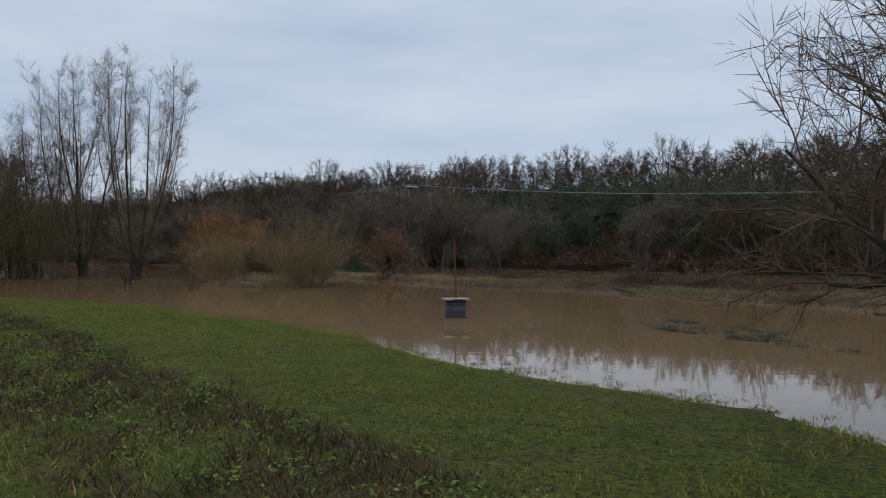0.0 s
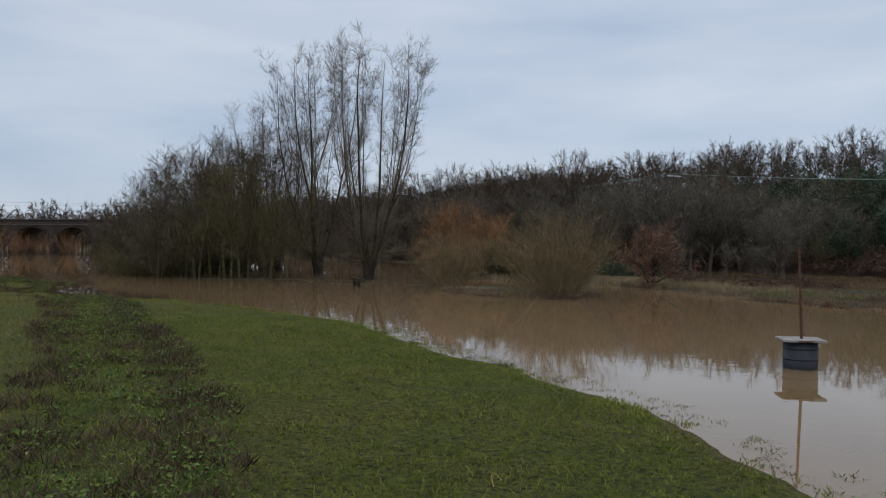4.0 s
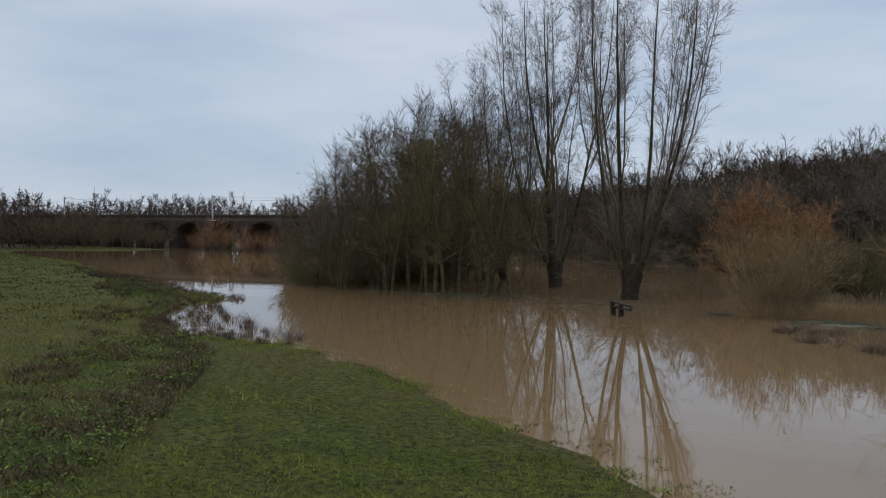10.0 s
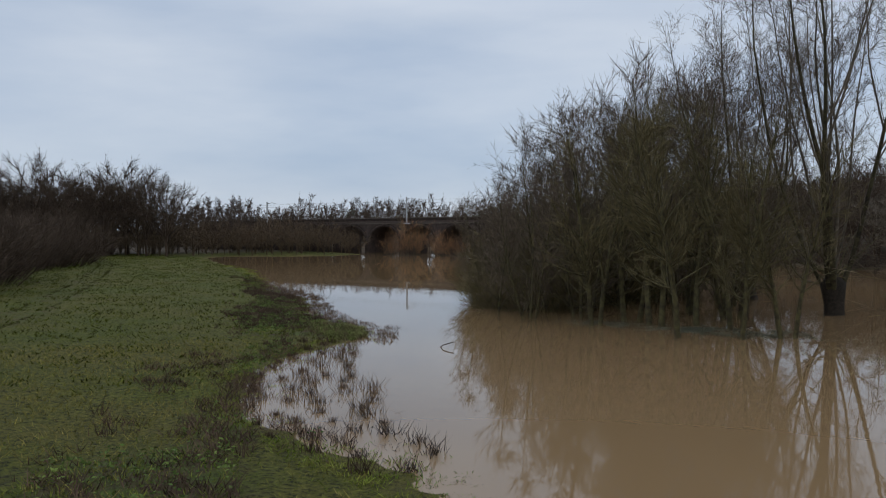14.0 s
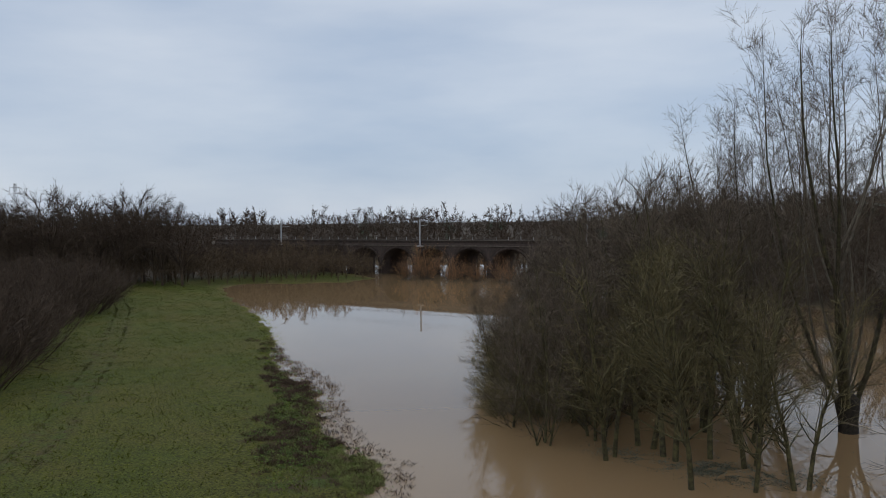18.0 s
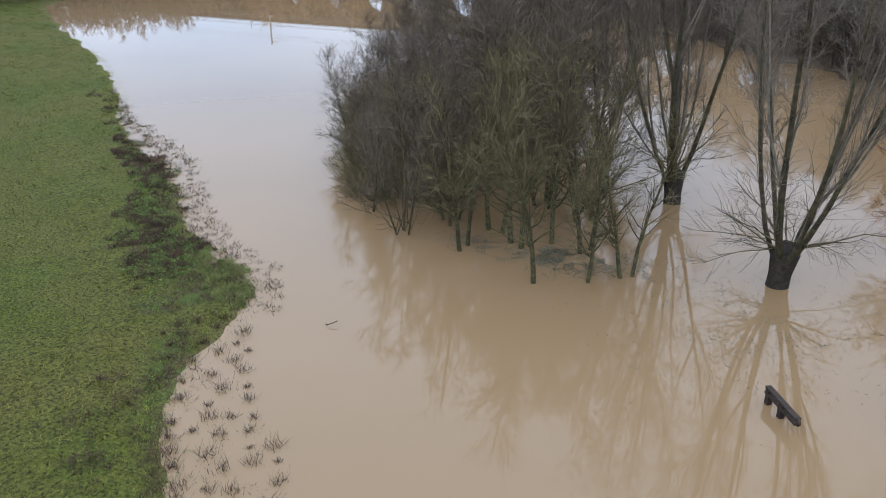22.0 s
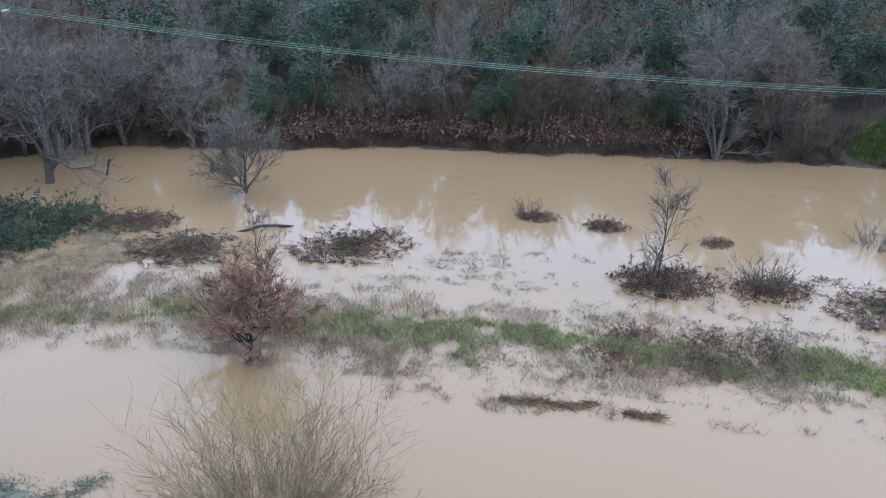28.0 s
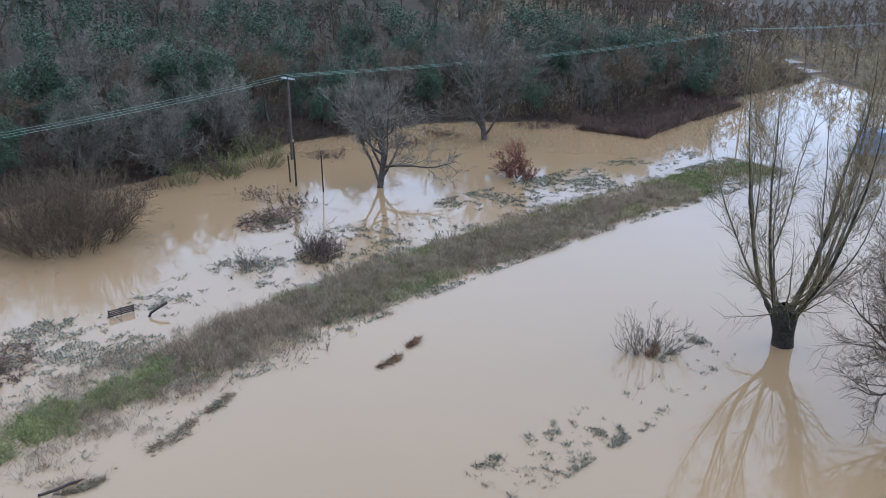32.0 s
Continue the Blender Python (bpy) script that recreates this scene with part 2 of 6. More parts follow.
WHITE_PAINT = plain("pale_grey_painted_steel", (0.5, 0.55, 0.62), (0.6, 0.66, 0.72), 1, 0.5)
ALGAE = plain("grey_green_sodden_netting", (0.085, 0.088, 0.058), (0.13, 0.135, 0.095), 3, 0.8, 0.03)


# ---------------------------------------------------------------- mesh helpers
def mesh_from(name, V, F):
    """A mesh from arrays of vertices and of quads or triangles."""
    V, F = np.asarray(V, np.float32), np.asarray(F, np.int32)
    me = bpy.data.meshes.new(name)
    n, k = F.shape
    me.vertices.add(len(V))
    me.vertices.foreach_set("co", V.ravel())
    me.loops.add(n * k)
    me.loops.foreach_set("vertex_index", F.ravel())
    me.polygons.add(n)
    me.polygons.foreach_set("loop_start", np.arange(0, n * k, k, dtype=np.int32))
    me.polygons.foreach_set("loop_total", np.full(n, k, np.int32))
    me.update(calc_edges=True)
    return me


def piece(name, VF, material, parent=None, label="", smooth=False):
    me = mesh_from(name, *VF)
    me.materials.append(material)
    if smooth:
        me.polygons.foreach_set("use_smooth", np.ones(len(me.polygons), bool))
    ob = new(name, me)
    if parent is not None:
        ob.parent = parent
    return tagged(ob, label)


def part(name, bm, material, parent=None, label="", smooth=False):
    me = bpy.data.meshes.new(name)
    bm.to_mesh(me)
    bm.free()
    me.materials.append(material)
    if smooth:
        me.polygons.foreach_set("use_smooth", np.ones(len(me.polygons), bool))
    ob = new(name, me)
    if parent is not None:
        ob.parent = parent
    return tagged(ob, label)


def joined(*lots):
    Vs, Fs, n = [], [], 0
    for V, F in lots:
        Vs.append(V)
        Fs.append(F + n)
        n += len(V)
    return np.concatenate(Vs), np.concatenate(Fs)


def unit(a):
    return a / np.maximum(np.linalg.norm(a, axis=-1, keepdims=True), 1e-9)


def shoots(rng, start, way, length, radius, p=5, curl=0.15, lift=0.0, tip=0.25):
    """Bending tapered shoots: their points (n, p, 3) and radii (n, p)."""
    n = len(start)
    pts, d, pos = np.zeros((n, p, 3)), unit(way), np.array(start, float)
    step = (np.asarray(length) / (p - 1))[:, None]
    pts[:, 0] = pos
    for i in range(1, p):
        d = unit(d + rng.normal(0, curl, (n, 3)) + np.array([0, 0, lift]))
        pos = pos + d * step
        pts[:, i] = pos
    rad = np.asarray(radius)[:, None] * np.linspace(1, tip, p)[None]
    return pts, rad


def sprout(rng, pts, rad, per, lo, hi, angle, spread=0.25):
    """Starts, ways and radii for side shoots on the given ones."""
    n, p, _ = pts.shape
    who = np.repeat(np.arange(n), per)
    t = rng.uniform(lo, hi, len(who)) * (p - 1)
    i = np.minimum(t.astype(int), p - 2)
    f = (t - i)[:, None]
    a, b = pts[who, i], pts[who, i + 1]
    d = unit(b - a)
    side = unit(np.cross(d, rng.normal(0, 1, (len(who), 3))))
    ang = radians(angle) * (1 + rng.normal(0, spread, len(who)))[:, None]
    return a + (b - a) * f, np.cos(ang) * d + np.sin(ang) * side, rad[who, i] * (1 - f[:, 0]) + rad[who, i + 1] * f[:, 0], t / (p - 1)


def tubes(pts, rad, k=3):
    n, p, _ = pts.shape
    d = np.zeros_like(pts)
    d[:, 1:-1] = pts[:, 2:] - pts[:, :-2]
    d[:, 0], d[:, -1] = pts[:, 1] - pts[:, 0], pts[:, -1] - pts[:, -2]
    d = unit(d)
    ref = np.where(np.abs(d[..., 2:3]) > 0.9, np.array([1.0, 0, 0]), np.array([0, 0, 1.0]))
    u = unit(np.cross(d, ref))
    w = np.cross(d, u)
    a = np.linspace(0, 2 * math.pi, k, endpoint=False)
    ring = u[:, :, None] * np.cos(a)[None, None, :, None] + w[:, :, None] * np.sin(a)[None, None, :, None]
    V = (pts[:, :, None] + ring * rad[:, :, None, None]).reshape(-1, 3)
    base = (np.arange(n) * p * k)[:, None, None] + (np.arange(p - 1) * k)[None, :, None]
    j, j2 = np.arange(k)[None, None], ((np.arange(k) + 1) % k)[None, None]
    F = np.stack([base + j, base + j2, base + k + j2, base + k + j], -1).reshape(-1, 4)
    return V, F


def leaves(rng, centres, size, flat=0.3):
    """Small folded leaves: four-cornered, bent along the midrib."""
    n = len(centres)
    a = unit(rng.normal(0, 1, (n, 3)) * np.array([1, 1, flat + 0.3]))
    b = unit(np.cross(a, rng.normal(0, 1, (n, 3))))
    c = np.cross(a, b)
    s = (size * rng.uniform(0.6, 1.4, n))[:, None]
    V = np.stack([centres - a * s, centres + b * s * 0.45 + c * s * 0.15, centres + a * s, centres - b * s * 0.45 + c * s * 0.15], 1).reshape(-1, 3)
    return V, np.arange(4 * n).reshape(n, 4)


def blades(rng, xy, z, height, width, lean=0.5):
    """Grass blades or stems: upright tapered strips with a bend, from their foot points."""
    n = len(xy)
    az = rng.uniform(0, 2 * math.pi, n)
    side = np.stack([np.cos(az), np.sin(az), 0 * az], 1) * (np.asarray(width) * np.ones(n))[:, None] / 2
    out = rng.normal(0, lean, (n, 3)) * np.array([1, 1, 0])
    h = (np.asarray(height) * rng.uniform(0.5, 1.3, n))[:, None]
    foot = np.column_stack([xy, z])
    top = foot + np.array([0, 0, 1.0]) * h + out * h
    V = np.stack([foot - side, foot + side, top + side * 0.2, top - side * 0.2], 1).reshape(-1, 3)
    return V, np.arange(4 * n).reshape(n, 4)


# ---------------------------------------------------------------- the lie of the land
SHORE = [(30, -15), (14, 2), (8, 11), (5.7, 17.8), (4.6, 21), (2.2, 23.4), (-1.1, 26.8), (-4, 31), (-6.2, 35), (-8.6, 37.3), (-12.3, 40.8),
         (-16.3, 44.8), (-19.0, 48.1), (-22, 50.3), (-26.9, 52.5), (-32.4, 55.2), (-37, 57.2), (-43.2, 56.8), (-46, 58.3),
         (-51.6, 61.7), (-52.9, 66.5), (-57.3, 69.2), (-65.6, 71.2), (-70, 74.3), (-83.4, 77.9), (-109.9, 90.8), (-132, 97.8),
         (-150, 104), (-167, 110.5), (-172, 118), (-165, 126), (-161, 134), (-166, 145), (-200, 152), (-420, 215)]
MEADOW = SHORE + [(-3000, 400), (-3000, -3000), (3000, -3000), (3000, -1200), (400, -160), (150, -66), (120, -53), (100, -50), (55, -34)]
FOOT = [(3000, -900), (400, -150), (160, -62), (125, -50), (112, -33), (97, -13), (88, 5), (91, 30), (80, 50), (67, 60), (62, 68), (52, 79), (47, 85.5), (35, 96.4),
        (25, 104.6), (17, 112.5), (10.5, 115.5), (-4, 125.5), (-20, 128), (-35, 132), (-60, 143), (-90, 160), (-122, 178), (-135, 200), (-420, 300)]
HILL = FOOT + [(-3000, 900), (-3000, 3000), (3000, 3000)]
STRIP = [(-33, 97), (-27, 95.5), (-21, 95), (-15, 91.5), (-9, 86.5), (-3, 79.5), (2.5, 74.5), (9, 67.5), (15, 61), (20, 55.5), (26, 49),
         (33, 40), (42, 27), (52, 10), (60, -3)]
ISLET = [(-26.5, 79), (-23.5, 75), (-21.5, 71.5), (-18, 69.8), (-13, 69.5)]
WEEDS = [(6, 5), (0, 11.5), (-2.8, 14.8), (-6, 18.6), (-10.5, 23.5), (-15.2, 30), (-18.5, 33.6), (-24, 39.2), (-30, 45.2), (-36.5, 51.8), (-42, 55), (-48, 59), (-54, 64),
         (-60, 67.5), (-72, 73.5)]
EAST = WEEDS[:11] + SHORE[3:18][::-1] + [(8, 11), (14, 2)]
TRACK = [(-186, 96), (-163, 90), (-138, 83.5), (-115, 75.5), (-97, 68.8), (-74, 59.4), (-65, 55), (-57, 51), (-46, 44)]
BANK_AREA = [(-102, 85.6), (-88.5, 80.2), (-80, 77.4), (-75.5, 76.2), (-69, 72.6), (-62.6, 69.5), (-58.5, 69.2), (-55.2, 67.0), (-55.5, 64.6), (-56.8, 63.6), (-62.7, 66.4),
        (-68.7, 69.6), (-76.0, 73.6), (-82.5, 76.8)]
# mounds that stand out of the flood: x, y, radius, height
MOUNDS = [(-17, 106, 7.5, 0.45), (-8.5, 97, 4.5, 0.16), (-9.7, 103.3, 3.0, 0.2), (0.2, 91.5, 3.4, 0.2), (12.5, 76.5, 3.2, 0.25), (17.0, 72.3, 2.2, 0.22),
          (20.5, 66.8, 3.4, 0.25), (14.2, 89.0, 1.6, 0.12), (46.5, 51.3, 3.2, 0.22), (37.2, 47.4, 2.2, 0.2), (16.8, 84.9, 1.4, 0.12), (20.6, 78.6, 0.9, 0.1)]


def on_bank(P):
    """Whether points lie on the ragged weedy bank."""
    return inside(P + 1.1 * np.column_stack([soft_noise(P, 0.9, 2.6), soft_noise(P, 0.9, 6.2)]), BANK_AREA)


def segment_distance(P, line):
    best = np.full(len(P), 1e9)
    for a, b in zip(line[:-1], line[1:]):
        a, b = np.array(a, float), np.array(b, float)
        d = b - a
        t = np.clip(((P - a) @ d) / (d @ d), 0, 1)
        best = np.minimum(best, np.hypot(*(P - a - t[:, None] * d).T))
    return best


def inside(P, poly):
    c = np.zeros(len(P), bool)
    for (x0, y0), (x1, y1) in zip(poly, poly[1:] + poly[:1]):
        if y0 != y1:
            c ^= ((y0 > P[:, 1]) != (y1 > P[:, 1])) & (P[:, 0] < (x1 - x0) * (P[:, 1] - y0) / (y1 - y0) + x0)
    return c


LATTICE = np.random.default_rng(77).uniform(-1, 1, (256, 256))


def soft_noise(P, size, seed=0.0):
    """Smooth three-octave lattice noise, about -1..1, with blotches some 2.5 sizes across."""
    total = 0.0
    for octave, weight in ((1.0, 1.0), (2.13, 0.55), (4.37, 0.32)):
        x = P[:, 0] / (size * 1.3) * octave + seed * 17.31 + octave * 5.7
        y = P[:, 1] / (size * 1.3) * octave - seed * 11.93 + octave * 9.1
        i, j = np.floor(x).astype(int), np.floor(y).astype(int)
        u, v = x - i, y - j
        u, v = u * u * (3 - 2 * u), v * v * (3 - 2 * v)
        a00, a10 = LATTICE[i % 256, j % 256], LATTICE[(i + 1) % 256, j % 256]
        a01, a11 = LATTICE[i % 256, (j + 1) % 256], LATTICE[(i + 1) % 256, (j + 1) % 256]
        total = total + weight * ((a00 * (1 - u) + a10 * u) * (1 - v) + (a01 * (1 - u) + a11 * u) * v)
    return total * 0.95


def land(P):
    """Height of the ground and its cover weights (weeds, litter, mud) at points (n, 2)."""
    P = np.asarray(P, float)
    n1, n2, n3 = soft_noise(P, 5.0, 0.3), soft_noise(P, 1.6, 2.1), soft_noise(P, 0.55, 4.4)
    shore, strip, islet = segment_distance(P, SHORE), segment_distance(P, STRIP), segment_distance(P, ISLET)
    ds = np.where(inside(P, MEADOW), shore, -shore)
    rough = n1 * 0.045 + n2 * 0.045 + n3 * 0.012
    calm = np.clip((P[:, 0] + 40) / 12, 0, 1) * np.clip((60 - P[:, 1]) / 8, 0, 1)
    z = np.where(ds > 0, 0.30 * (1 - np.exp(-ds / 4.0)) + 0.002 * np.clip(ds, 0, 200), -1.3 * (1 - np.exp(np.minimum(ds, 0) / 14.0)))
    z = z + rough * np.exp(-np.abs(ds) / 30) * (0.62 - 0.27 * calm)
    z = np.maximum(z, -0.05 - 0.008 * strip ** 2 + 1.0 * rough)
    z = np.maximum(z, -0.10 - 0.05 * islet ** 2 + 0.8 * rough)
    field = np.exp(-(strip / 13.0) ** 2) * -0.16 + (1 - np.exp(-(strip / 13.0) ** 2)) * -0.6
    z = np.maximum(z, field + 1.0 * rough)
    for x, y, r, h in MOUNDS:
        d = np.hypot(P[:, 0] - x, (P[:, 1] - y))
        z = np.maximum(z, h * 0.35 - (h + 0.15) * (d / r) ** 2 + 0.7 * rough)
    ridge = np.hypot(P[:, 0] + 25, P[:, 1] - 48)
    z = np.maximum(z, 5.0 * np.clip((ridge - 248) / 40, 0, 1) * np.clip((-280 - P[:, 0] + P[:, 1]) / 30, 0, 1) - 1.4)
    foot = segment_distance(P, FOOT)
    dh = np.where(inside(P, HILL), foot, -foot)
    east = 1 / (1 + np.exp(-(P[:, 0] + 70) / 45.0))
    up = 0.3 + (2 + 10 * east) * (1 - np.exp(-np.clip(dh, 0, 400) / 50.0)) + 0.045 * np.clip(dh, 0, 170) + np.clip(dh, 0, 3) * 0.25
    up = up + 3.5 * np.clip((dh - 104) / 18, 0, 1) * np.clip((P[:, 0] + 90) / 40, 0, 1)
    z = np.where(dh > 0, np.maximum(z, up), np.maximum(z, 0.25 + 0.14 * dh + 1.5 * rough))
    wd = segment_distance(P, WEEDS)
    sd = np.where(inside(P, EAST), wd, -wd)
    weeds = np.clip((1.35 - sd + n2 * 0.3) / 0.5, 0, 1) * np.clip((sd + np.where(P[:, 0] < -41, 0.9, 3.4) + n1 * 1.0) / 1.2, 0, 1)
    weeds = np.maximum(weeds, np.clip(1.3 - strip / 6.0 + n2 * 0.4, 0, 1))
    for x, y, r, h in MOUNDS:
        weeds = np.maximum(weeds, np.hypot(P[:, 0] - x, P[:, 1] - y) < r * 1.1)
    weeds = np.maximum(weeds, on_bank(P) * np.clip(0.75 + n2 * 0.5, 0, 1))
    track = np.minimum(np.abs(segment_distance(P, TRACK) - 0.75), 3)
    weeds = np.maximum(weeds, np.exp(-(track / 0.4) ** 2) * np.clip(0.9 + n1, 0, 1))
    far_scrub = np.clip((-P[:, 0] - 185) / 10, 0, 1) * (P[:, 1] > 60)
    litter = np.maximum(np.maximum(np.clip(dh / 3 + 2.2, 0, 1), far_scrub), np.clip((P[:, 0] - 74) / 6, 0, 1))
    mud = np.clip(0.35 - z / 0.12, 0, 1) * (dh < 1)
    return z, np.column_stack([weeds, litter, mud * 0.8])


def height(x, y):
    return float(land(np.array([[x, y]]))[0][0])


def axis(dense, lo, hi, step, far):
    mid = np.arange(lo, hi + 1e-6, step)
    side = []
    d, s = 0.0, step
    while d < far:
        s *= 1.22
        d += s
        side.append(d)
    side = np.array(side)
    return np.concatenate([lo - side[::-1], mid, hi + side])


gx, gy = axis(0, -140, 125, 0.62, 2600), axis(0, -36, 120, 0.62, 2600)
GX, GY = np.meshgrid(gx, gy)
GP = np.column_stack([GX.ravel(), GY.ravel()])
GZ, COVER = land(GP)
ni, nj = len(gx), len(gy)
idx = np.arange(ni * nj).reshape(nj, ni)
GF = np.stack([idx[:-1, :-1], idx[:-1, 1:], idx[1:, 1:], idx[1:, :-1]], -1).reshape(-1, 4)
ground = piece("ground", (np.column_stack([GP, GZ]), GF), GROUND, smooth=True)
layer = ground.data.color_attributes.new("cover", "FLOAT_COLOR", "POINT")
layer.data.foreach_set("color", np.column_stack([COVER, np.ones(len(COVER))]).astype(np.float32).ravel())
tagged(ground, "green riverside pasture, flooded margins and wooded hillside", "ground", kind="structure")
water = piece("water", (np.array([(-2600, -2600, 0), (2600, -2600, 0), (2600, 2600, 0), (-2600, 2600, 0)]), np.array([[0, 1, 2, 3]])), WATER)
tagged(water, "muddy brown flood water with faint ripples", "water", kind="structure")


# ---------------------------------------------------------------- how plants are planted
MADE = {}


def plant(key, build, x, y, turn=0.0, size=1.0, z=None, tall=1.0, long=1.0, **tags):
    """Puts a plant on the ground: built the first time, then copied with shared meshes."""
    z = min(height(x, y), 0.0) if z is None and height(x, y) < 0 else (height(x, y) - 0.03 if z is None else z)
    m = pose(x, y, z, 0, 0, turn) @ Matrix.Diagonal((size * long, size, size * tall, 1))
    if key not in MADE:
        MADE[key] = build()
        MADE[key].matrix_basis = m
        ob = MADE[key]
    else:
        first = MADE[key]
        ob = copy_thing(first, m @ Matrix.Diagonal((1 / first.scale[0], 1 / first.scale[1], 1 / first.scale[2], 1)))
    return tagged(ob, **tags)


def thing(name):
    return new(name)


def ribbons(rng, pts, rad):
    """The thinnest shoots: narrow tapering straps, each turned its own way."""
    n, p, _ = pts.shape
    side = unit(np.cross(pts[:, -1] - pts[:, 0], rng.normal(0, 1, (n, 3))))[:, None] * rad[:, :, None] * 1.25
    V = np.stack([pts - side, pts + side], 2).reshape(-1, 3)
    base = (np.arange(n) * p * 2)[:, None] + (np.arange(p - 1) * 2)[None]
    return V, np.stack([base, base + 1, base + 3, base + 2], -1).reshape(-1, 4)


ONE = np.zeros((1, 3))
UP = np.array([[0, 0, 1.0]])


def pollard_willow(seed, H=23.0, limbs=5, poles=3, trunk_h=2.8, trunk_r=0.76, lean=0.22, twig=TWIG_PALE, low=22, reach=1.0):
    """A pollard: stout short trunk, a few thick limbs that divide into tall poles, fine twigs."""
    rng = np.random.default_rng(seed)
    ob = thing("willow_tree")
    tp, tr = shoots(rng, ONE - [[0, 0, 1.2]], UP + [[0.2, 0.03, 0]], np.array([trunk_h + 1.5]), np.array([trunk_r]), 8, 0.05, 0.08, 0.95)
    tr[0] *= np.array([1.25, 1.15, 1.0, 0.88, 0.86, 1.0, 1.15, 0.35])
    piece("trunk", tubes(tp, tr, 14), BARK_DARK, ob, "black wet furrowed trunk", True)
    a = np.arange(limbs) * 6.283 / limbs + rng.uniform(-0.4, 0.4, limbs)
    way = np.column_stack([np.cos(a) * lean * 2.3, np.sin(a) * lean * 2.3, np.ones(limbs)]) * [[1, 1, 1]] + rng.normal(0, 0.1, (limbs, 3))
    start = tp[0, -3] + np.column_stack([np.cos(a), np.sin(a), rng.uniform(-0.2, 0.5, limbs)]) * trunk_r * 0.55
    L = (H - trunk_h) * rng.uniform(0.82, 1.03, limbs)
    mp, mr = shoots(rng, start, way, L, trunk_r * rng.uniform(0.19, 0.30, limbs), 13, 0.055, 0.27 / reach, 0.07)
    for k in range(limbs):
        piece("limb", tubes(mp[k:k + 1], mr[k:k + 1], 8), LIMB_BARK, ob, "dark mossy upright limb", True)
    s0, w0, r0, t0 = sprout(rng, mp, mr, poles, 0.04, 0.45, 17)
    PL = np.maximum((H - s0[:, 2]) * rng.uniform(0.7, 1.0, len(s0)), 3.0)
    pp, pr = shoots(rng, s0, w0, PL, r0 * rng.uniform(0.45, 0.7, len(s0)), 13, 0.05, 0.17, 0.07)
    for k in range(len(s0)):
        piece("pole", tubes(pp[k:k + 1], pr[k:k + 1], 6), BARK_PALE, ob, "pale upright pole", True)
    low_s, low_w, low_r, _ = sprout(rng, np.concatenate([tp[:, 4:, :]]), tr[:, 4:], low, 0.6, 1.0, 70)
    lp, lr = shoots(rng, low_s, low_w + [[0, 0, 0.15]], rng.uniform(2.6, 6.0, low) * reach, rng.uniform(0.03, 0.065, low), 9, 0.15, 0.035, 0.2)
    piece("lower_branchwork", tubes(lp, lr, 5), BARK_GREEN, ob, "mossy spreading lower branches", True)
    big, bigr = np.concatenate([mp, pp]), np.concatenate([mr, pr])
    BL = np.concatenate([L, PL])
    s2, w2, r2, t2 = sprout(rng, big, bigr, 24, 0.10, 1.0, 34)
    bp, br = shoots(rng, s2, w2, rng.uniform(0.9, 2.9, len(s2)) * (1.15 - t2 * 0.6), np.minimum(r2 * 0.4, 0.026), 6, 0.09, 0.09, 0.2)
    s3, w3, r3, _ = sprout(rng, bp, br, 8, 0.1, 1.0, 34)
    cp, cr = shoots(rng, s3, w3, rng.uniform(0.4, 1.2, len(s3)), np.full(len(s3), 0.0075), 3, 0.12, 0.04, 0.35)
    s5, w5, r5, _ = sprout(rng, lp, lr, 15, 0.2, 1.0, 42)
    ep, er = shoots(rng, s5, w5, rng.uniform(0.6, 2.2, len(s5)), np.full(len(s5), 0.010), 3, 0.18, 0.02, 0.35)
    s4, w4, r4, _ = sprout(rng, np.concatenate([cp, ep]), np.concatenate([cr, er]), 4, 0.1, 0.95, 36)
    dp, dr = shoots(rng, s4, w4, rng.uniform(0.25, 0.75, len(s4)), np.full(len(s4), 0.006), 2, 0.18, -0.02, 0.4)
    piece("crown", joined(tubes(bp, br, 4), ribbons(rng, cp, cr), ribbons(rng, ep, er), ribbons(rng, dp, dr)), twig, ob, "fine winter twigs")
    return ob


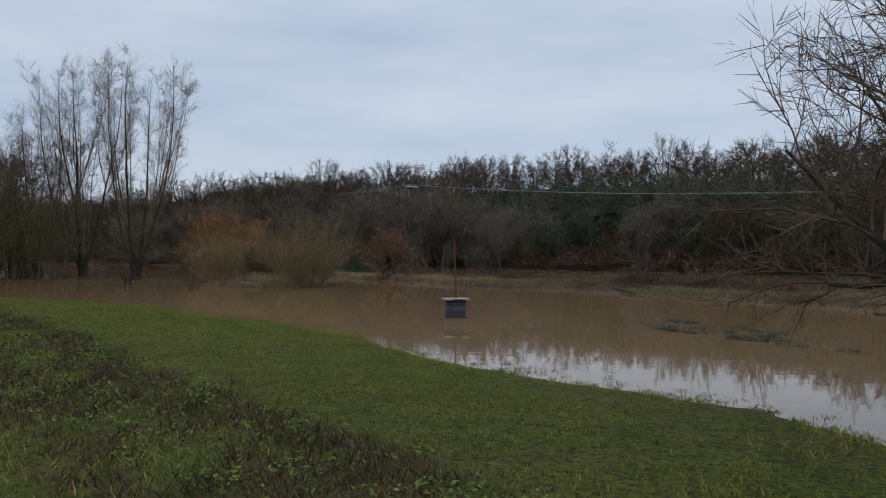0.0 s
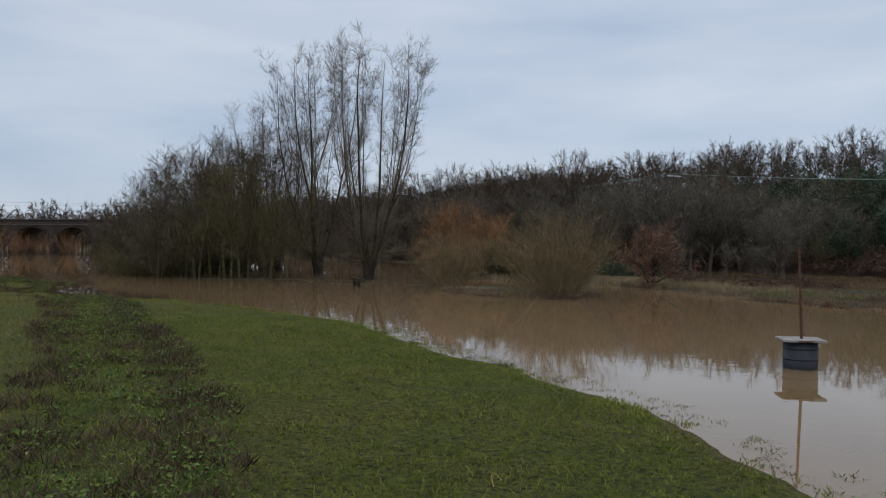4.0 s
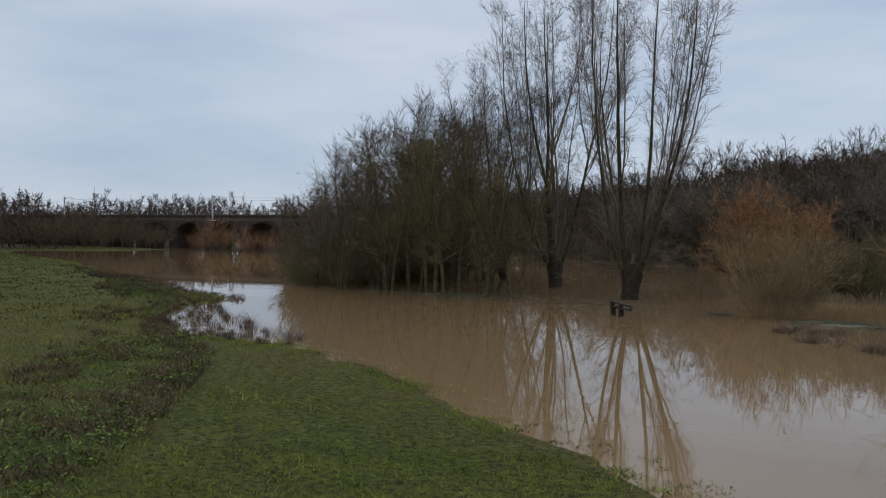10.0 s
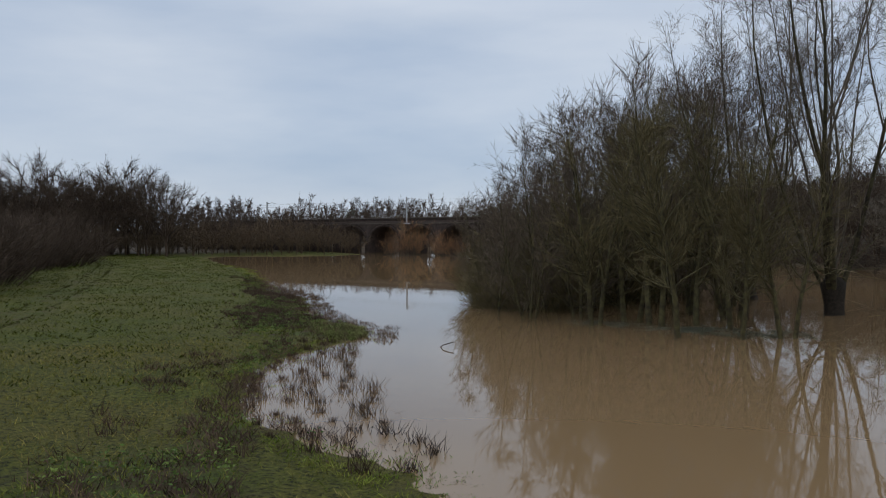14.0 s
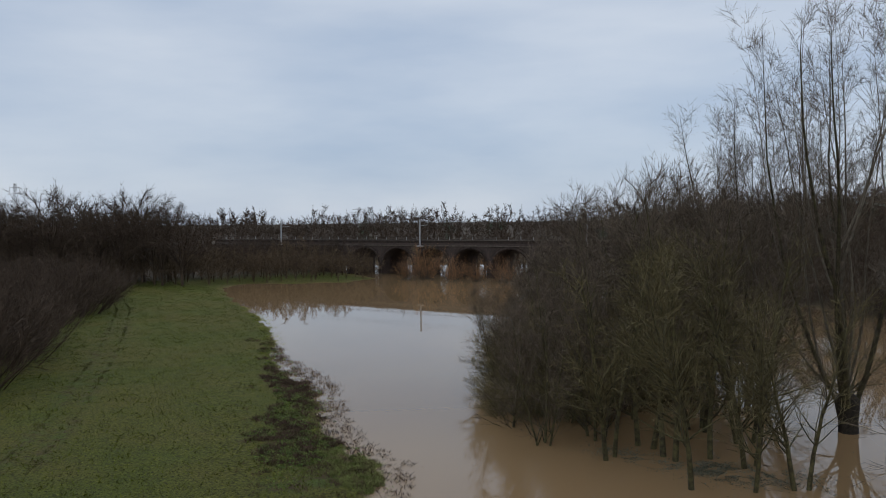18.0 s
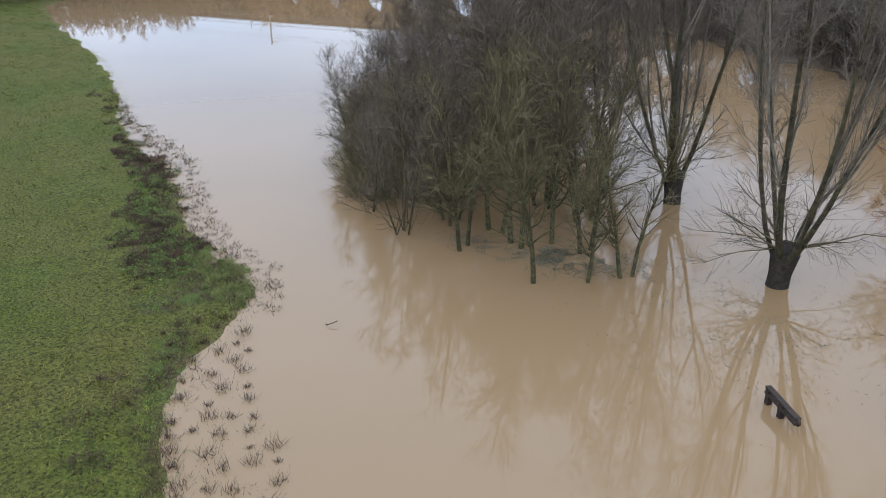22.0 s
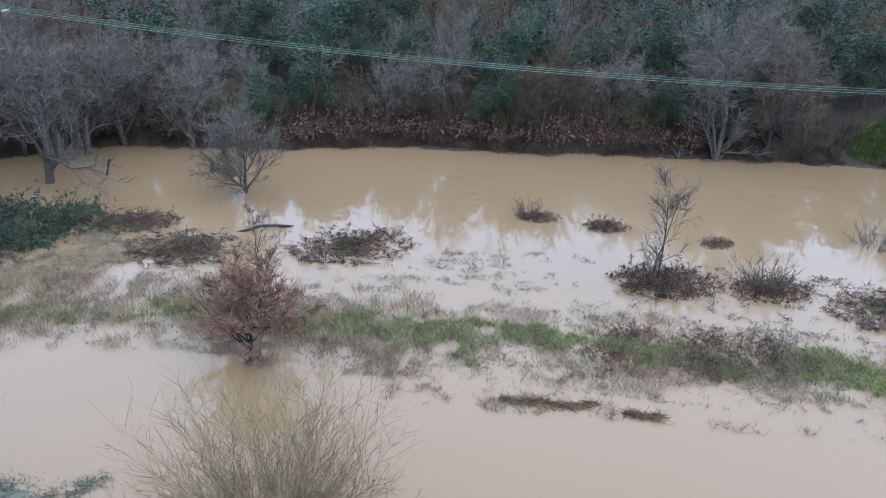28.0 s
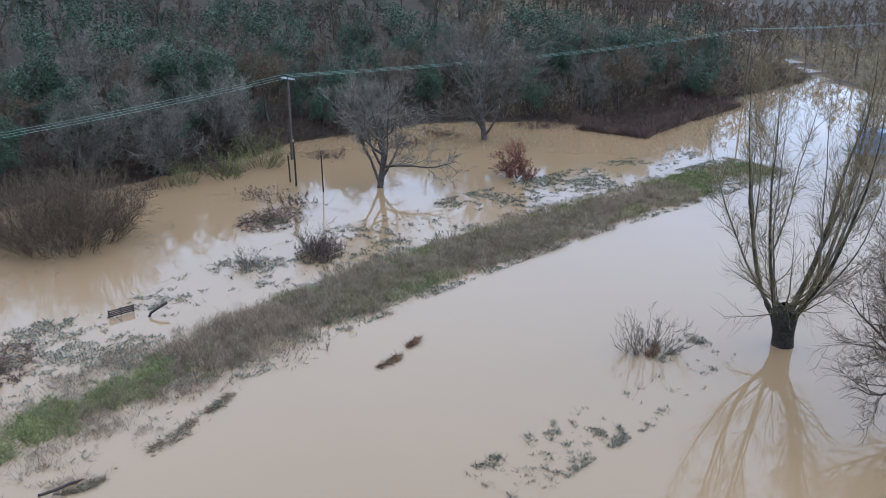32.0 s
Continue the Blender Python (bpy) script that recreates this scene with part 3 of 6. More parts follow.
def slim_tree(seed, H=13.0, r=0.16, stems=1, per=26, bark=BARK_GREEN, twig=TWIG_BROWN, low=0.12, name="alder_tree", fan=0.10, reach=0.24, twigs=13, fine=4):
    """A slender leafless tree with ascending branches, one or several stems."""
    rng = np.random.default_rng(seed)
    ob = thing(name)
    a = rng.uniform(0, 6.28) + np.arange(stems) * 6.28 / stems
    way = np.column_stack([np.cos(a) * fan, np.sin(a) * fan, np.ones(stems)]) + rng.normal(0, 0.03, (stems, 3))
    start = np.column_stack([np.cos(a), np.sin(a), 0 * a]) * (0.25 if stems > 1 else 0) - [[0, 0, 0.8]]
    L = (H + 0.8) * rng.uniform(0.82, 1.0, stems)
    tp, tr = shoots(rng, start, way, L, r * rng.uniform(0.8, 1.1, stems), 12, 0.045, 0.03, 0.10)
    piece("trunk", tubes(tp, tr, 8), bark, ob, "mossy green-brown trunk", True)
    s, w, rr, t = sprout(rng, tp, tr, per, low, 0.97, 46)
    w = w - np.array([0, 0, 0.55]) * np.clip(0.45 - t, 0, 1)[:, None]
    bp, br = shoots(rng, s, w, H * reach * rng.uniform(0.5, 1.3, len(s)) * (1.15 - 0.7 * t), np.minimum(rr * 0.48, 0.055), 6, 0.11, 0.08, 0.2)
    piece("branchwork", tubes(bp, br, 4), bark, ob, "mossy ascending branches", True)
    s, w, rr, _ = sprout(rng, bp, br, twigs, 0.1, 1.0, 36)
    cp, cr = shoots(rng, s, w, H * 0.085 * rng.uniform(0.4, 1.5, len(s)), np.full(len(s), 0.012), 3, 0.12, 0.05, 0.35)
    lots = [ribbons(rng, cp, cr)]
    if fine:
        s, w, rr, _ = sprout(rng, cp, cr, fine, 0.1, 1.0, 34)
        dp, dr = shoots(rng, s, w, H * 0.045 * rng.uniform(0.4, 1.5, len(s)), np.full(len(s), 0.008), 2, 0.16, 0.05, 0.4)
        lots.append(ribbons(rng, dp, dr))
    piece("crown", joined(*lots), twig, ob, "fine winter twigs")
    return ob


def round_tree(seed, H=10.0, r=0.22, twig=TWIG_GREY, bark=BARK_GREY, name="tree", limbs=9, clear=0.22, twigs=7, fine=2, wide=0.5, thick=1.0):
    """A spreading leafless tree: trunk, crooked limbs, a rounded cloud of twigs."""
    rng = np.random.default_rng(seed)
    ob = thing(name)
    tp, tr = shoots(rng, ONE - [[0, 0, 0.8]], UP + rng.normal(0, 0.06, (1, 3)), np.array([H * 0.62]), np.array([r]), 8, 0.08, 0.05, 0.35)
    s, w, rr, t = sprout(rng, tp, tr, limbs, clear, 1.0, 52)
    lp, lr = shoots(rng, s, w, H * wide * rng.uniform(0.7, 1.1, len(s)) * (1.15 - 0.4 * t), rr * 0.55, 8, 0.14, 0.10, 0.2)
    piece("trunk", joined(tubes(tp, tr, 8), tubes(lp, lr, 5)), bark, ob, "", True)
    s, w, rr, t = sprout(rng, np.concatenate([lp, lp]), np.concatenate([lr, lr]), 6, 0.2, 1.0, 42)
    bp, br = shoots(rng, s, w, H * 0.19 * rng.uniform(0.6, 1.3, len(s)), np.minimum(rr * 0.6, 0.05), 5, 0.16, 0.09, 0.25)
    s, w, rr, _ = sprout(rng, bp, br, twigs, 0.2, 1.0, 40)
    cp, cr = shoots(rng, s, w, H * 0.075 * rng.uniform(0.5, 1.4, len(s)), np.full(len(s), 0.016 * thick), 3, 0.16, 0.05, 0.4)
    lots = [tubes(bp, br, 3), ribbons(rng, cp, cr)]
    if fine:
        s, w, rr, _ = sprout(rng, cp, cr, fine, 0.2, 1.0, 42)
        dp, dr = shoots(rng, s, w, H * 0.04 * rng.uniform(0.5, 1.4, len(s)), np.full(len(s), 0.011 * thick), 2, 0.16, 0.03, 0.4)
        lots.append(ribbons(rng, dp, dr))
    piece("crown", joined(*lots), twig, ob)
    return ob


def bush(seed, H=5.0, stems=70, twig=TWIG_OLIVE, bark=BARK_GREEN, fan=0.75, per=9, fine=2, base=0.6, name="willow_bush", r=0.035, lift=0.10, thin=1.0):
    """A many-stemmed fan of thin rods."""
    rng = np.random.default_rng(seed)
    ob = thing(name)
    a, q = rng.uniform(0, 6.28, stems), np.sqrt(rng.uniform(0, 1, stems))
    way = np.column_stack([np.cos(a) * q * fan, np.sin(a) * q * fan, np.ones(stems)])
    start = np.column_stack([np.cos(a) * q * base, np.sin(a) * q * base, np.full(stems, -0.5)])
    L = (H + 0.5) * rng.uniform(0.6, 1.05, stems) * (1 - 0.12 * q)
    sp, sr = shoots(rng, start, way, L, r * rng.uniform(0.5, 1.2, stems), 8, 0.07, lift - 0.1, 0.15)
    piece("branchwork", tubes(sp, sr, 5), bark, ob, "", True)
    s, w, rr, t = sprout(rng, sp, sr, per, 0.25, 1.0, 32)
    bp, br = shoots(rng, s, w, H * 0.24 * rng.uniform(0.4, 1.2, len(s)), np.full(len(s), 0.011 * thin), 5, 0.12, 0.06, 0.3)
    lots = [ribbons(rng, bp, br)]
    if fine:
        s, w, rr, _ = sprout(rng, bp, br, fine, 0.2, 1.0, 36)
        cp, cr = shoots(rng, s, w, H * 0.09 * rng.uniform(0.4, 1.3, len(s)), np.full(len(s), 0.009 * thin), 2, 0.14, 0.04, 0.4)
        lots.append(ribbons(rng, cp, cr))
    piece("crown", joined(*lots), twig, ob)
    return ob


def lumpy(rng, n, W, H, lumps, low=0.05):
    """Points over an uneven crown made of many overlapping lumps."""
    c = rng.normal(0, 1, (lumps, 3))
    c = unit(c) * rng.uniform(0.35, 0.8, (lumps, 1)) * [[W, W, H / 2]] + [[0, 0, H * 0.55]]
    c[:, 2] = np.maximum(c[:, 2], H * low)
    rad = rng.uniform(0.22, 0.42, lumps) * W
    k = rng.integers(0, lumps, n)
    p = c[k] + unit(rng.normal(0, 1, (n, 3))) * (rad[k] * rng.uniform(0.75, 1.08, n))[:, None]
    return p[p[:, 2] > 0.05]


def ivy_tree(seed, H=10.0, W=3.6, n=2300, leaf=0.22, mat=LEAF_IVY, name="ivy_clad_tree"):
    """An evergreen or ivy-wrapped tree: trunk, a lumpy mass of small leaves, bare twig ends."""
    rng = np.random.default_rng(seed)
    ob = thing(name)
    tp, tr = shoots(rng, ONE - [[0, 0, 0.8]], UP, np.array([H * 0.85]), np.array([0.22]), 7, 0.06, 0.05, 0.2)
    piece("trunk", tubes(tp, tr, 7), BARK_GREY, ob, "", True)
    piece("foliage", leaves(rng, lumpy(rng, n, W, H, 16), leaf), mat, ob)
    s, w, rr, _ = sprout(rng, tp, tr, 26, 0.3, 1.0, 45)
    bp, br = shoots(rng, s, w, H * 0.42 * rng.uniform(0.6, 1.15, len(s)), np.full(len(s), 0.05), 6, 0.12, 0.08, 0.2)
    s, w, rr, _ = sprout(rng, bp, br, 9, 0.45, 1.0, 38)
    cp, cr = shoots(rng, s, w, H * 0.10 * rng.uniform(0.5, 1.3, len(s)), np.full(len(s), 0.02), 3, 0.14, 0.05, 0.4)
    piece("crown", joined(tubes(bp, br), ribbons(rng, cp, cr)), TWIG_GREY, ob)
    return ob


def bramble(seed, W=3.0, H=1.2, canes=170, n=900, cane=BRAMBLE_CANE, mat=LEAF_BRAMBLE, leaf=0.09, name="bramble_thicket"):
    """A low mound of arching canes with scattered leaves."""
    rng = np.random.default_rng(seed)
    ob = thing(name)
    a, q = rng.uniform(0, 6.28, canes), rng.uniform(0, 1, canes) ** 0.75
    start = np.column_stack([np.cos(a) * q * W * 0.85, np.sin(a) * q * W * 0.85, np.full(canes, -0.1)])
    way = np.column_stack([rng.normal(0, 0.7, canes), rng.normal(0, 0.7, canes), np.ones(canes)])
    cp, cr = shoots(rng, start, way, H * rng.uniform(0.8, 2.0, canes) * (1.2 - q * 0.6), np.full(canes, 0.014), 6, 0.26, -0.30, 0.4)
    s, w, rr, _ = sprout(rng, cp, cr, 4, 0.2, 1.0, 50)
    dp, dr = shoots(rng, s, w, H * 0.4 * rng.uniform(0.4, 1.2, len(s)), np.full(len(s), 0.008), 3, 0.2, -0.02, 0.4)
    piece("branchwork", joined(ribbons(rng, cp, cr), ribbons(rng, dp, dr)), cane, ob)
    if n:
        k = rng.integers(0, len(s), n)
        piece("foliage", leaves(rng, s[k] + rng.normal(0, 0.06, (n, 3)), leaf), mat, ob)
    return ob


def crown_tree(seed, H=12.0, W=0.36, limbs=9, bran=6, twigs=6, fine=1, width=0.013, low=0.22):
    """A leafless tree for woods seen from afar: trunk, limbs to a domed crown, twigs fanning outwards."""
    rng = np.random.default_rng(seed)
    tp, tr = shoots(rng, ONE - [[0, 0, 0.8]], UP, np.array([H * 0.55]), np.array([0.017 * H]), 4, 0.05, 0.05, 0.4)
    mid, R = np.array([0, 0, H * (low + 1) / 2]), np.array([W * H, W * H, H * (1 - low) / 2])
    az, up = np.arange(limbs) * 2.4 + rng.uniform(0, 0.8, limbs), rng.uniform(-0.35, 1.0, limbs)
    flat = np.sqrt(1 - up ** 2)
    end = mid + np.column_stack([np.cos(az) * flat, np.sin(az) * flat, up]) * R * rng.uniform(0.66, 0.86, (limbs, 1))
    foot = np.column_stack([0 * az, 0 * az, np.minimum(H * rng.uniform(low * 0.6, 0.5, limbs), end[:, 2] - 0.04 * H)])
    q = np.array([0, 0.35, 0.7, 1.0])[None, :, None]
    lp = foot[:, None] * (1 - q) + end[:, None] * q + np.array([0, 0, -0.06 * H]) * 4 * q * (1 - q) * (end - foot)[:, None, :2].std(2, keepdims=True) / H
    lp[:, 1:3] += rng.normal(0, 0.02 * H, (limbs, 2, 3))
    lr = np.linspace(0.0065, 0.0022, 4)[None] * H * rng.uniform(0.7, 1.2, (limbs, 1))

    def outward(start, way, pull):
        return unit(way + pull * unit((start - mid) / R) + rng.normal(0, 0.4, start.shape))

    s, w, rr, _ = sprout(rng, lp, lr, bran, 0.45, 1.0, 44)
    bp, br = shoots(rng, s, outward(s, w, 0.35), H * 0.085 * rng.uniform(0.4, 1.2, len(s)), np.full(len(s), width * 1.3), 2, 0.12, 0.05, 0.5)
    s, w, rr, _ = sprout(rng, bp, br, twigs, 0.15, 1.0, 36)
    cp, cr = shoots(rng, s, outward(s, w, 0.3), H * 0.062 * rng.uniform(0.5, 1.3, len(s)), np.full(len(s), width), 2, 0.1, 0.0, 0.45)
    lots = [tubes(tp, tr, 4), tubes(lp, lr, 3), ribbons(rng, bp, br), ribbons(rng, cp, cr)]
    if fine:
        s, w, rr, _ = sprout(rng, cp, cr, fine, 0.3, 1.0, 34)
        dp, dr = shoots(rng, s, outward(s, w, 0.3), H * 0.036 * rng.uniform(0.5, 1.3, len(s)), np.full(len(s), width * 0.8), 2, 0.1, 0.0, 0.4)
        lots.append(ribbons(rng, dp, dr))
    return joined(*lots)


def woodland_evergreen(seed, H=9.0, W=3.4, n=900):
    rng = np.random.default_rng(seed)
    return leaves(rng, lumpy(rng, n, W, H, 14), 0.20)


def scattered(templates, spots, rng, lo, hi):
    """Joined, turned and scaled copies of template arrays on the given spots."""
    lots = []
    P = np.array(spots)
    zs = land(P)[0]
    for k, (x, y) in enumerate(P):
        V, F = templates[k % len(templates)]
        a, sc = rng.uniform(0, 6.28), rng.uniform(lo, hi)
        R = np.array([[math.cos(a), -math.sin(a), 0], [math.sin(a), math.cos(a), 0], [0, 0, rng.uniform(0.85, 1.15)]]) * sc
        lots.append((V @ R.T + [x, y, max(zs[k], 0) - 0.1], F))
    return joined(*lots)


def spaced(rng, n, box, gap, keep):
    """Random spots in a box, no two nearer than gap, that keep() accepts."""
    got, cells = [], {}
    P = np.column_stack([rng.uniform(box[0], box[1], n), rng.uniform(box[2], box[3], n)])
    for x, y in P[keep(P)]:
        c = (int(x // gap), int(y // gap))
        near = [q for i in (-1, 0, 1) for j in (-1, 0, 1) for q in cells.get((c[0] + i, c[1] + j), ())]
        if all((x - q[0]) ** 2 + (y - q[1]) ** 2 > gap * gap for q in near):
            cells.setdefault(c, []).append((x, y))
            got.append((x, y))
    return got


# ---------------------------------------------------------------- the flooded willows and the thicket round them
WILLOW = dict(category="tree", group="tall pollard willows in the flood")
plant("willow_a", lambda: pollard_willow(11, 23.6, 6, 2, 2.3, 0.62, 0.26, TWIG_PALE, 17), -36.6, 84.6, 20, label="tall leafless pollard willow with black trunk in flood water", **WILLOW)
plant("willow_b", lambda: pollard_willow(12, 24.4, 5, 3, 2.4, 0.60, 0.24, TWIG_PALE, 15), -45.2, 91.6, 100, label="tall leafless pollard willow with black trunk in flood water", **WILLOW)
plant("willow_c", lambda: pollard_willow(13, 20.5, 5, 2, 2.6, 0.5, 0.24, TWIG_PALE), -53.4, 98.4, 200, label="leafless pollard willow among dense flooded trees", **WILLOW)
plant("willow_d", lambda: pollard_willow(14, 19.0, 5, 3, 3.2, 0.75, 0.38, TWIG_OLIVE, 20, 1.15), 16.6, 20.0, 40, label="spreading mossy pollard willow standing in flood water", **WILLOW)
plant("bank_willow", lambda: round_tree(15, 12.5, 0.34, TWIG_BROWN, BARK_DARK, "willow_tree", 14, 0.3, 14, 5, 0.52, 0.6), 8.2, 17.3, 0,
      label="spreading dark leafless willow leaning over the bank", **WILLOW)

ALDER = dict(category="tree", group="slender flooded trees of the thicket")
FRONT = [(-45.4, 77.7, 11.6), (-42.3, 81.0, 9.2), (-48.6, 80.6, 12.4), (-47.3, 82.0, 12.3), (-45.4, 82.3, 11.7), (-50.8, 81.5, 12.3), 
         (-54.4, 78.0, 8.0), (-50.6, 78.6, 11.0), (-58.2, 79.4, 7.1), (-57.0, 82.5, 10.3), (-61.5, 81.5, 6.9), (-64.0, 84.5, 7.5), 
         (-61.0, 86.0, 10.4), (-55.0, 86.0, 13.2), (-51.0, 86.5, 13.8), (-67.5, 86.5, 7.0), (-70.5, 89.5, 7.5), (-66.5, 91.0, 10.4), 
         (-71.5, 93.0, 9.1), (-73.5, 96.5, 8.6), (-71.0, 95.5, 10.9), (-60.5, 92.0, 14.4), (-56.0, 92.0, 15.1), (-64.5, 97.0, 14.0), 
         (-73.0, 99.5, 11.3), (-67.5, 102.0, 13.0), (-59.0, 99.0, 14.0), (-53.5, 81.0, 11.3), (-56.5, 88.5, 14.0), (-48.0, 86.0, 12.7), 
         (-66.5, 95.0, 13.0), (-62.5, 101.0, 13.5), (-68.5, 98.5, 12.4), (-43.5, 79.3, 9.7), (-58.5, 95.5, 14.6), (-60.0, 104.5, 13.5), 
         (-52.0, 92.5, 14.0)]
for k, (x, y, h) in enumerate(FRONT):
    v = k % 5
    single = (v in (0, 3))
    open_edge = x > -51.5 and y < 84
    if open_edge:
        plant(("edge_alder", k % 3), lambda: slim_tree(50 + k % 3, 13.0, 0.17, 2 if k % 3 else 1, 24 if k % 3 else 40, BARK_MOSS, TWIG_MOSS, 0.26, fan=0.15, reach=0.28, twigs=8, fine=4),
              x, y, 67 * k, h / 13.0, label="mossy yellow-green slender tree standing in flood water", **ALDER)
        continue
    plant(("alder", v), lambda: slim_tree(30 + v, 13.0, 0.18 if single else 0.13, 1 if single else 3, 52 if single else 22, BARK_MOSS, TWIG_ALDER, fan=0.2, low=0.11, reach=0.32, twigs=12, fine=5),
          x, y, 67 * k, h / 13.0, tall=1.0, label="leafless slender tree with mossy trunk standing in flood water", **ALDER)
for k, (x, y, h) in enumerate([(-58.0, 83.0, 4.4), (-61.5, 86.0, 5.0), (-64.5, 89.5, 5.4), (-67.5, 93.0, 5.6), (-70.0, 97.0, 5.6), (-63.5, 87.5, 6.0), (-66.5, 91.0, 6.2),
                               (-69.5, 99.5, 6.0), (-60.0, 81.6, 3.6), (-63.3, 84.6, 4.0), (-66.6, 87.8, 4.2), (-69.0, 91.0, 4.6), (-71.0, 94.6, 5.0), (-60.0, 90.0, 8.0),
                               (-63.5, 94.0, 8.0), (-62.0, 98.5, 8.0), (-66.0, 99.5, 7.5)]):
    plant(("scrub", k % 3), lambda: bush(60 + k % 3, 5.0, 80, TWIG_MOSS, BARK_MOSS, 1.0, 18, 6, 1.0, thin=0.75), x, y, 80 * k, h / 5.0,
          label="dense brown willow scrub overhanging the flood", category="shrub", group="scrub along the thicket edge")

# ---------------------------------------------------------------- bushes and small trees out in the flood
plant("bush_a", lambda: bush(71, 5.2, 130, TWIG_OLIVE, TWIG_OLIVE, 0.72, 13, 3, 0.5, "willow_bush", 0.015, 0.10, 0.6), -26.0, 78.3, 0, label="fan-shaped leafless willow bush in flood water", category="shrub")
plant("bush_b", lambda: bush(72, 6.4, 190, TWIG_OLIVE, TWIG_OLIVE, 0.85, 14, 3, 0.8, "willow_bush", 0.017, 0.10, 0.6), -15.6, 69.6, 0, label="large leafless willow bush with olive twigs", category="shrub")
plant("orange_a", lambda: round_tree(75, 7.6, 0.16, TWIG_ORANGE, BARK_GREEN, "willow_tree", 14, 0.28, 10, 3, 0.6, 0.75), -32.3, 93.7, 0,
      label="small willow with orange twigs and reflected trunk", category="tree")
plant("orange_b", lambda: round_tree(76, 8.5, 0.16, TWIG_ORANGE, BARK_GREY, "willow_tree", 16, 0.1, 12, 4, 0.6, 0.8), -35.0, 108.0, 0, label="bright orange-twigged willow at the water's edge", category="tree")
plant("orange_b", None, -30.5, 107.0, 130, 0.9, label="bright orange-twigged willow at the water's edge", category="tree")
plant("sallow", lambda: bush(77, 4.4, 46, TWIG_MOSS, BARK_MOSS, 0.62, 12, 4, thin=0.8), -27.4, 93.8, 0, label="dark twiggy sallow at the water's edge", category="shrub")
plant("sallow", None, -25.9, 95.0, 200, 1.1, label="dark twiggy sallow at the water's edge", category="shrub")
plant("sallow", None, -24.3, 93.4, 90, 1.0, label="dark twiggy sallow at the water's edge", category="shrub")
for k, (x, y, q) in enumerate([(-25.4, 114.8, 1.1), (-22.5, 117.4, 1.2), (-29.5, 120.5, 1.3), (-20.3, 124.5, 1.2), (-33.0, 118.0, 1.2), (-27.8, 109.5, 0.9), (-37.5, 122.0, 1.3)]):
    plant("dark_scrub", lambda: bush(78, 4.6, 60, TWIG_BROWN, BARK_GREY, 0.8, 15, 5, 0.9), x, y, 65 * k, q, label="dark brown leafless scrub behind the bramble bank", category="shrub", group="scrub behind the bramble bank")
plant("red_tree", lambda: round_tree(80, 4.6, 0.11, TWIG_RED, BARK_DARK, "oak_tree", 18, 0.14, 10, 4, 0.6), -10.6, 82.8, 0, 1.3, label="small oak keeping russet winter leaves", category="tree")
plant("red_oak", lambda: round_tree(81, 5.2, 0.12, TWIG_RUSSET, BARK_DARK, "oak_tree", 14, 0.12, 9, 4, 0.5, 1.5), 58.0, 25.8, 70, 0.95, label="small oak with red-brown leaves in shallow flood", category="tree")
GREY = dict(category="tree", group="leafless trees in the flooded field")
plant("field_tree", lambda: round_tree(82, 8.0, 0.17, TWIG_GREY, BARK_GREY, "tree", 16, 0.22, 11, 4, 0.56, 0.8), -0.6, 105.6, 0, label="leafless grey tree standing in brown water", **GREY)
plant("field_tree_b", lambda: round_tree(83, 9.5, 0.28, TWIG_GREY, BARK_GREY, "tree", 12, 0.2, 9, 3, 0.6), -12.4, 116.1, 40, 1.4, label="crooked leafless tree at the flood's edge", **GREY)
plant("field_tree_b", None, -7.9, 122.5, 150, 1.2, label="leafless tree at the flood's edge", **GREY)
plant("field_tree_b", None, -20.0, 119.5, 250, 1.35, label="leafless tree at the flood's edge", **GREY)
plant("field_tree_b", None, 56.0, 40.9, 10, 1.4, label="spreading oak with ivy-covered trunk in the flood", **GREY)
plant("field_tree_b", None, 77.0, 25.0, 200, 1.6, label="broad leafless oak in the flooded field", **GREY)
for k, (x, y, s) in enumerate([(-20.3, 124.2, 1.2), (-28.1, 124.3, 1.15), (-32.7, 129.1, 1.3), (-10.0, 121.9, 1.2), (-4.1, 124.1, 1.2), (-23.5, 121.0, 1.0), (-38.5, 128.5, 1.2), (-44.0, 132.0, 1.3),
                               (0.5, 119.5, 1.0), (-15.5, 126.5, 1.4), (-26.5, 130.5, 1.4), (-49.0, 134.0, 1.2), (-55.0, 128.0, 1.1)]):
    plant("field_tree_b", None, x, y, 73 * k, s, label="crooked grey leafless tree at the flood's edge", **GREY)
plant("thin_tree", lambda: slim_tree(85, 6.6, 0.07, 2, 24, BARK_GREY, TWIG_GREY, 0.15, "tree", 0.12, 0.30, 8, 3), 12.6, 77.2, 0, 1.12, label="thin leafless tree rising from brambles", **GREY)
plant("thin_tree", None, -5.5, 93.5, 60, 0.6, label="thin leafless sapling in the flood", **GREY)
plant("round_bush", lambda: bush(87, 6.6, 260, TWIG_BROWN, TWIG_BROWN, 0.75, 16, 4, 3.6, "willow_bush", 0.022), 43.2, 67.5, 0, label="wide rounded leafless bush in brown water", category="shrub")
plant("sapling_bush", lambda: bush(88, 2.4, 46, TWIG_PALE, BARK_GREY, 0.85, 9, 3, 0.4, "willow_bush", 0.02, 0.10, 0.8), 29.2, 72.5, 0, label="small leafless bush in the flood", category="shrub")
plant("sapling_bush", None, 13.6, 89.6, 50, 0.7, label="small leafless bush in the flood", category="shrub")
plant("sapling_bush", None, 16.8, 72.6, 100, 1.0, label="small leafless thorn bush on a bank", category="shrub")
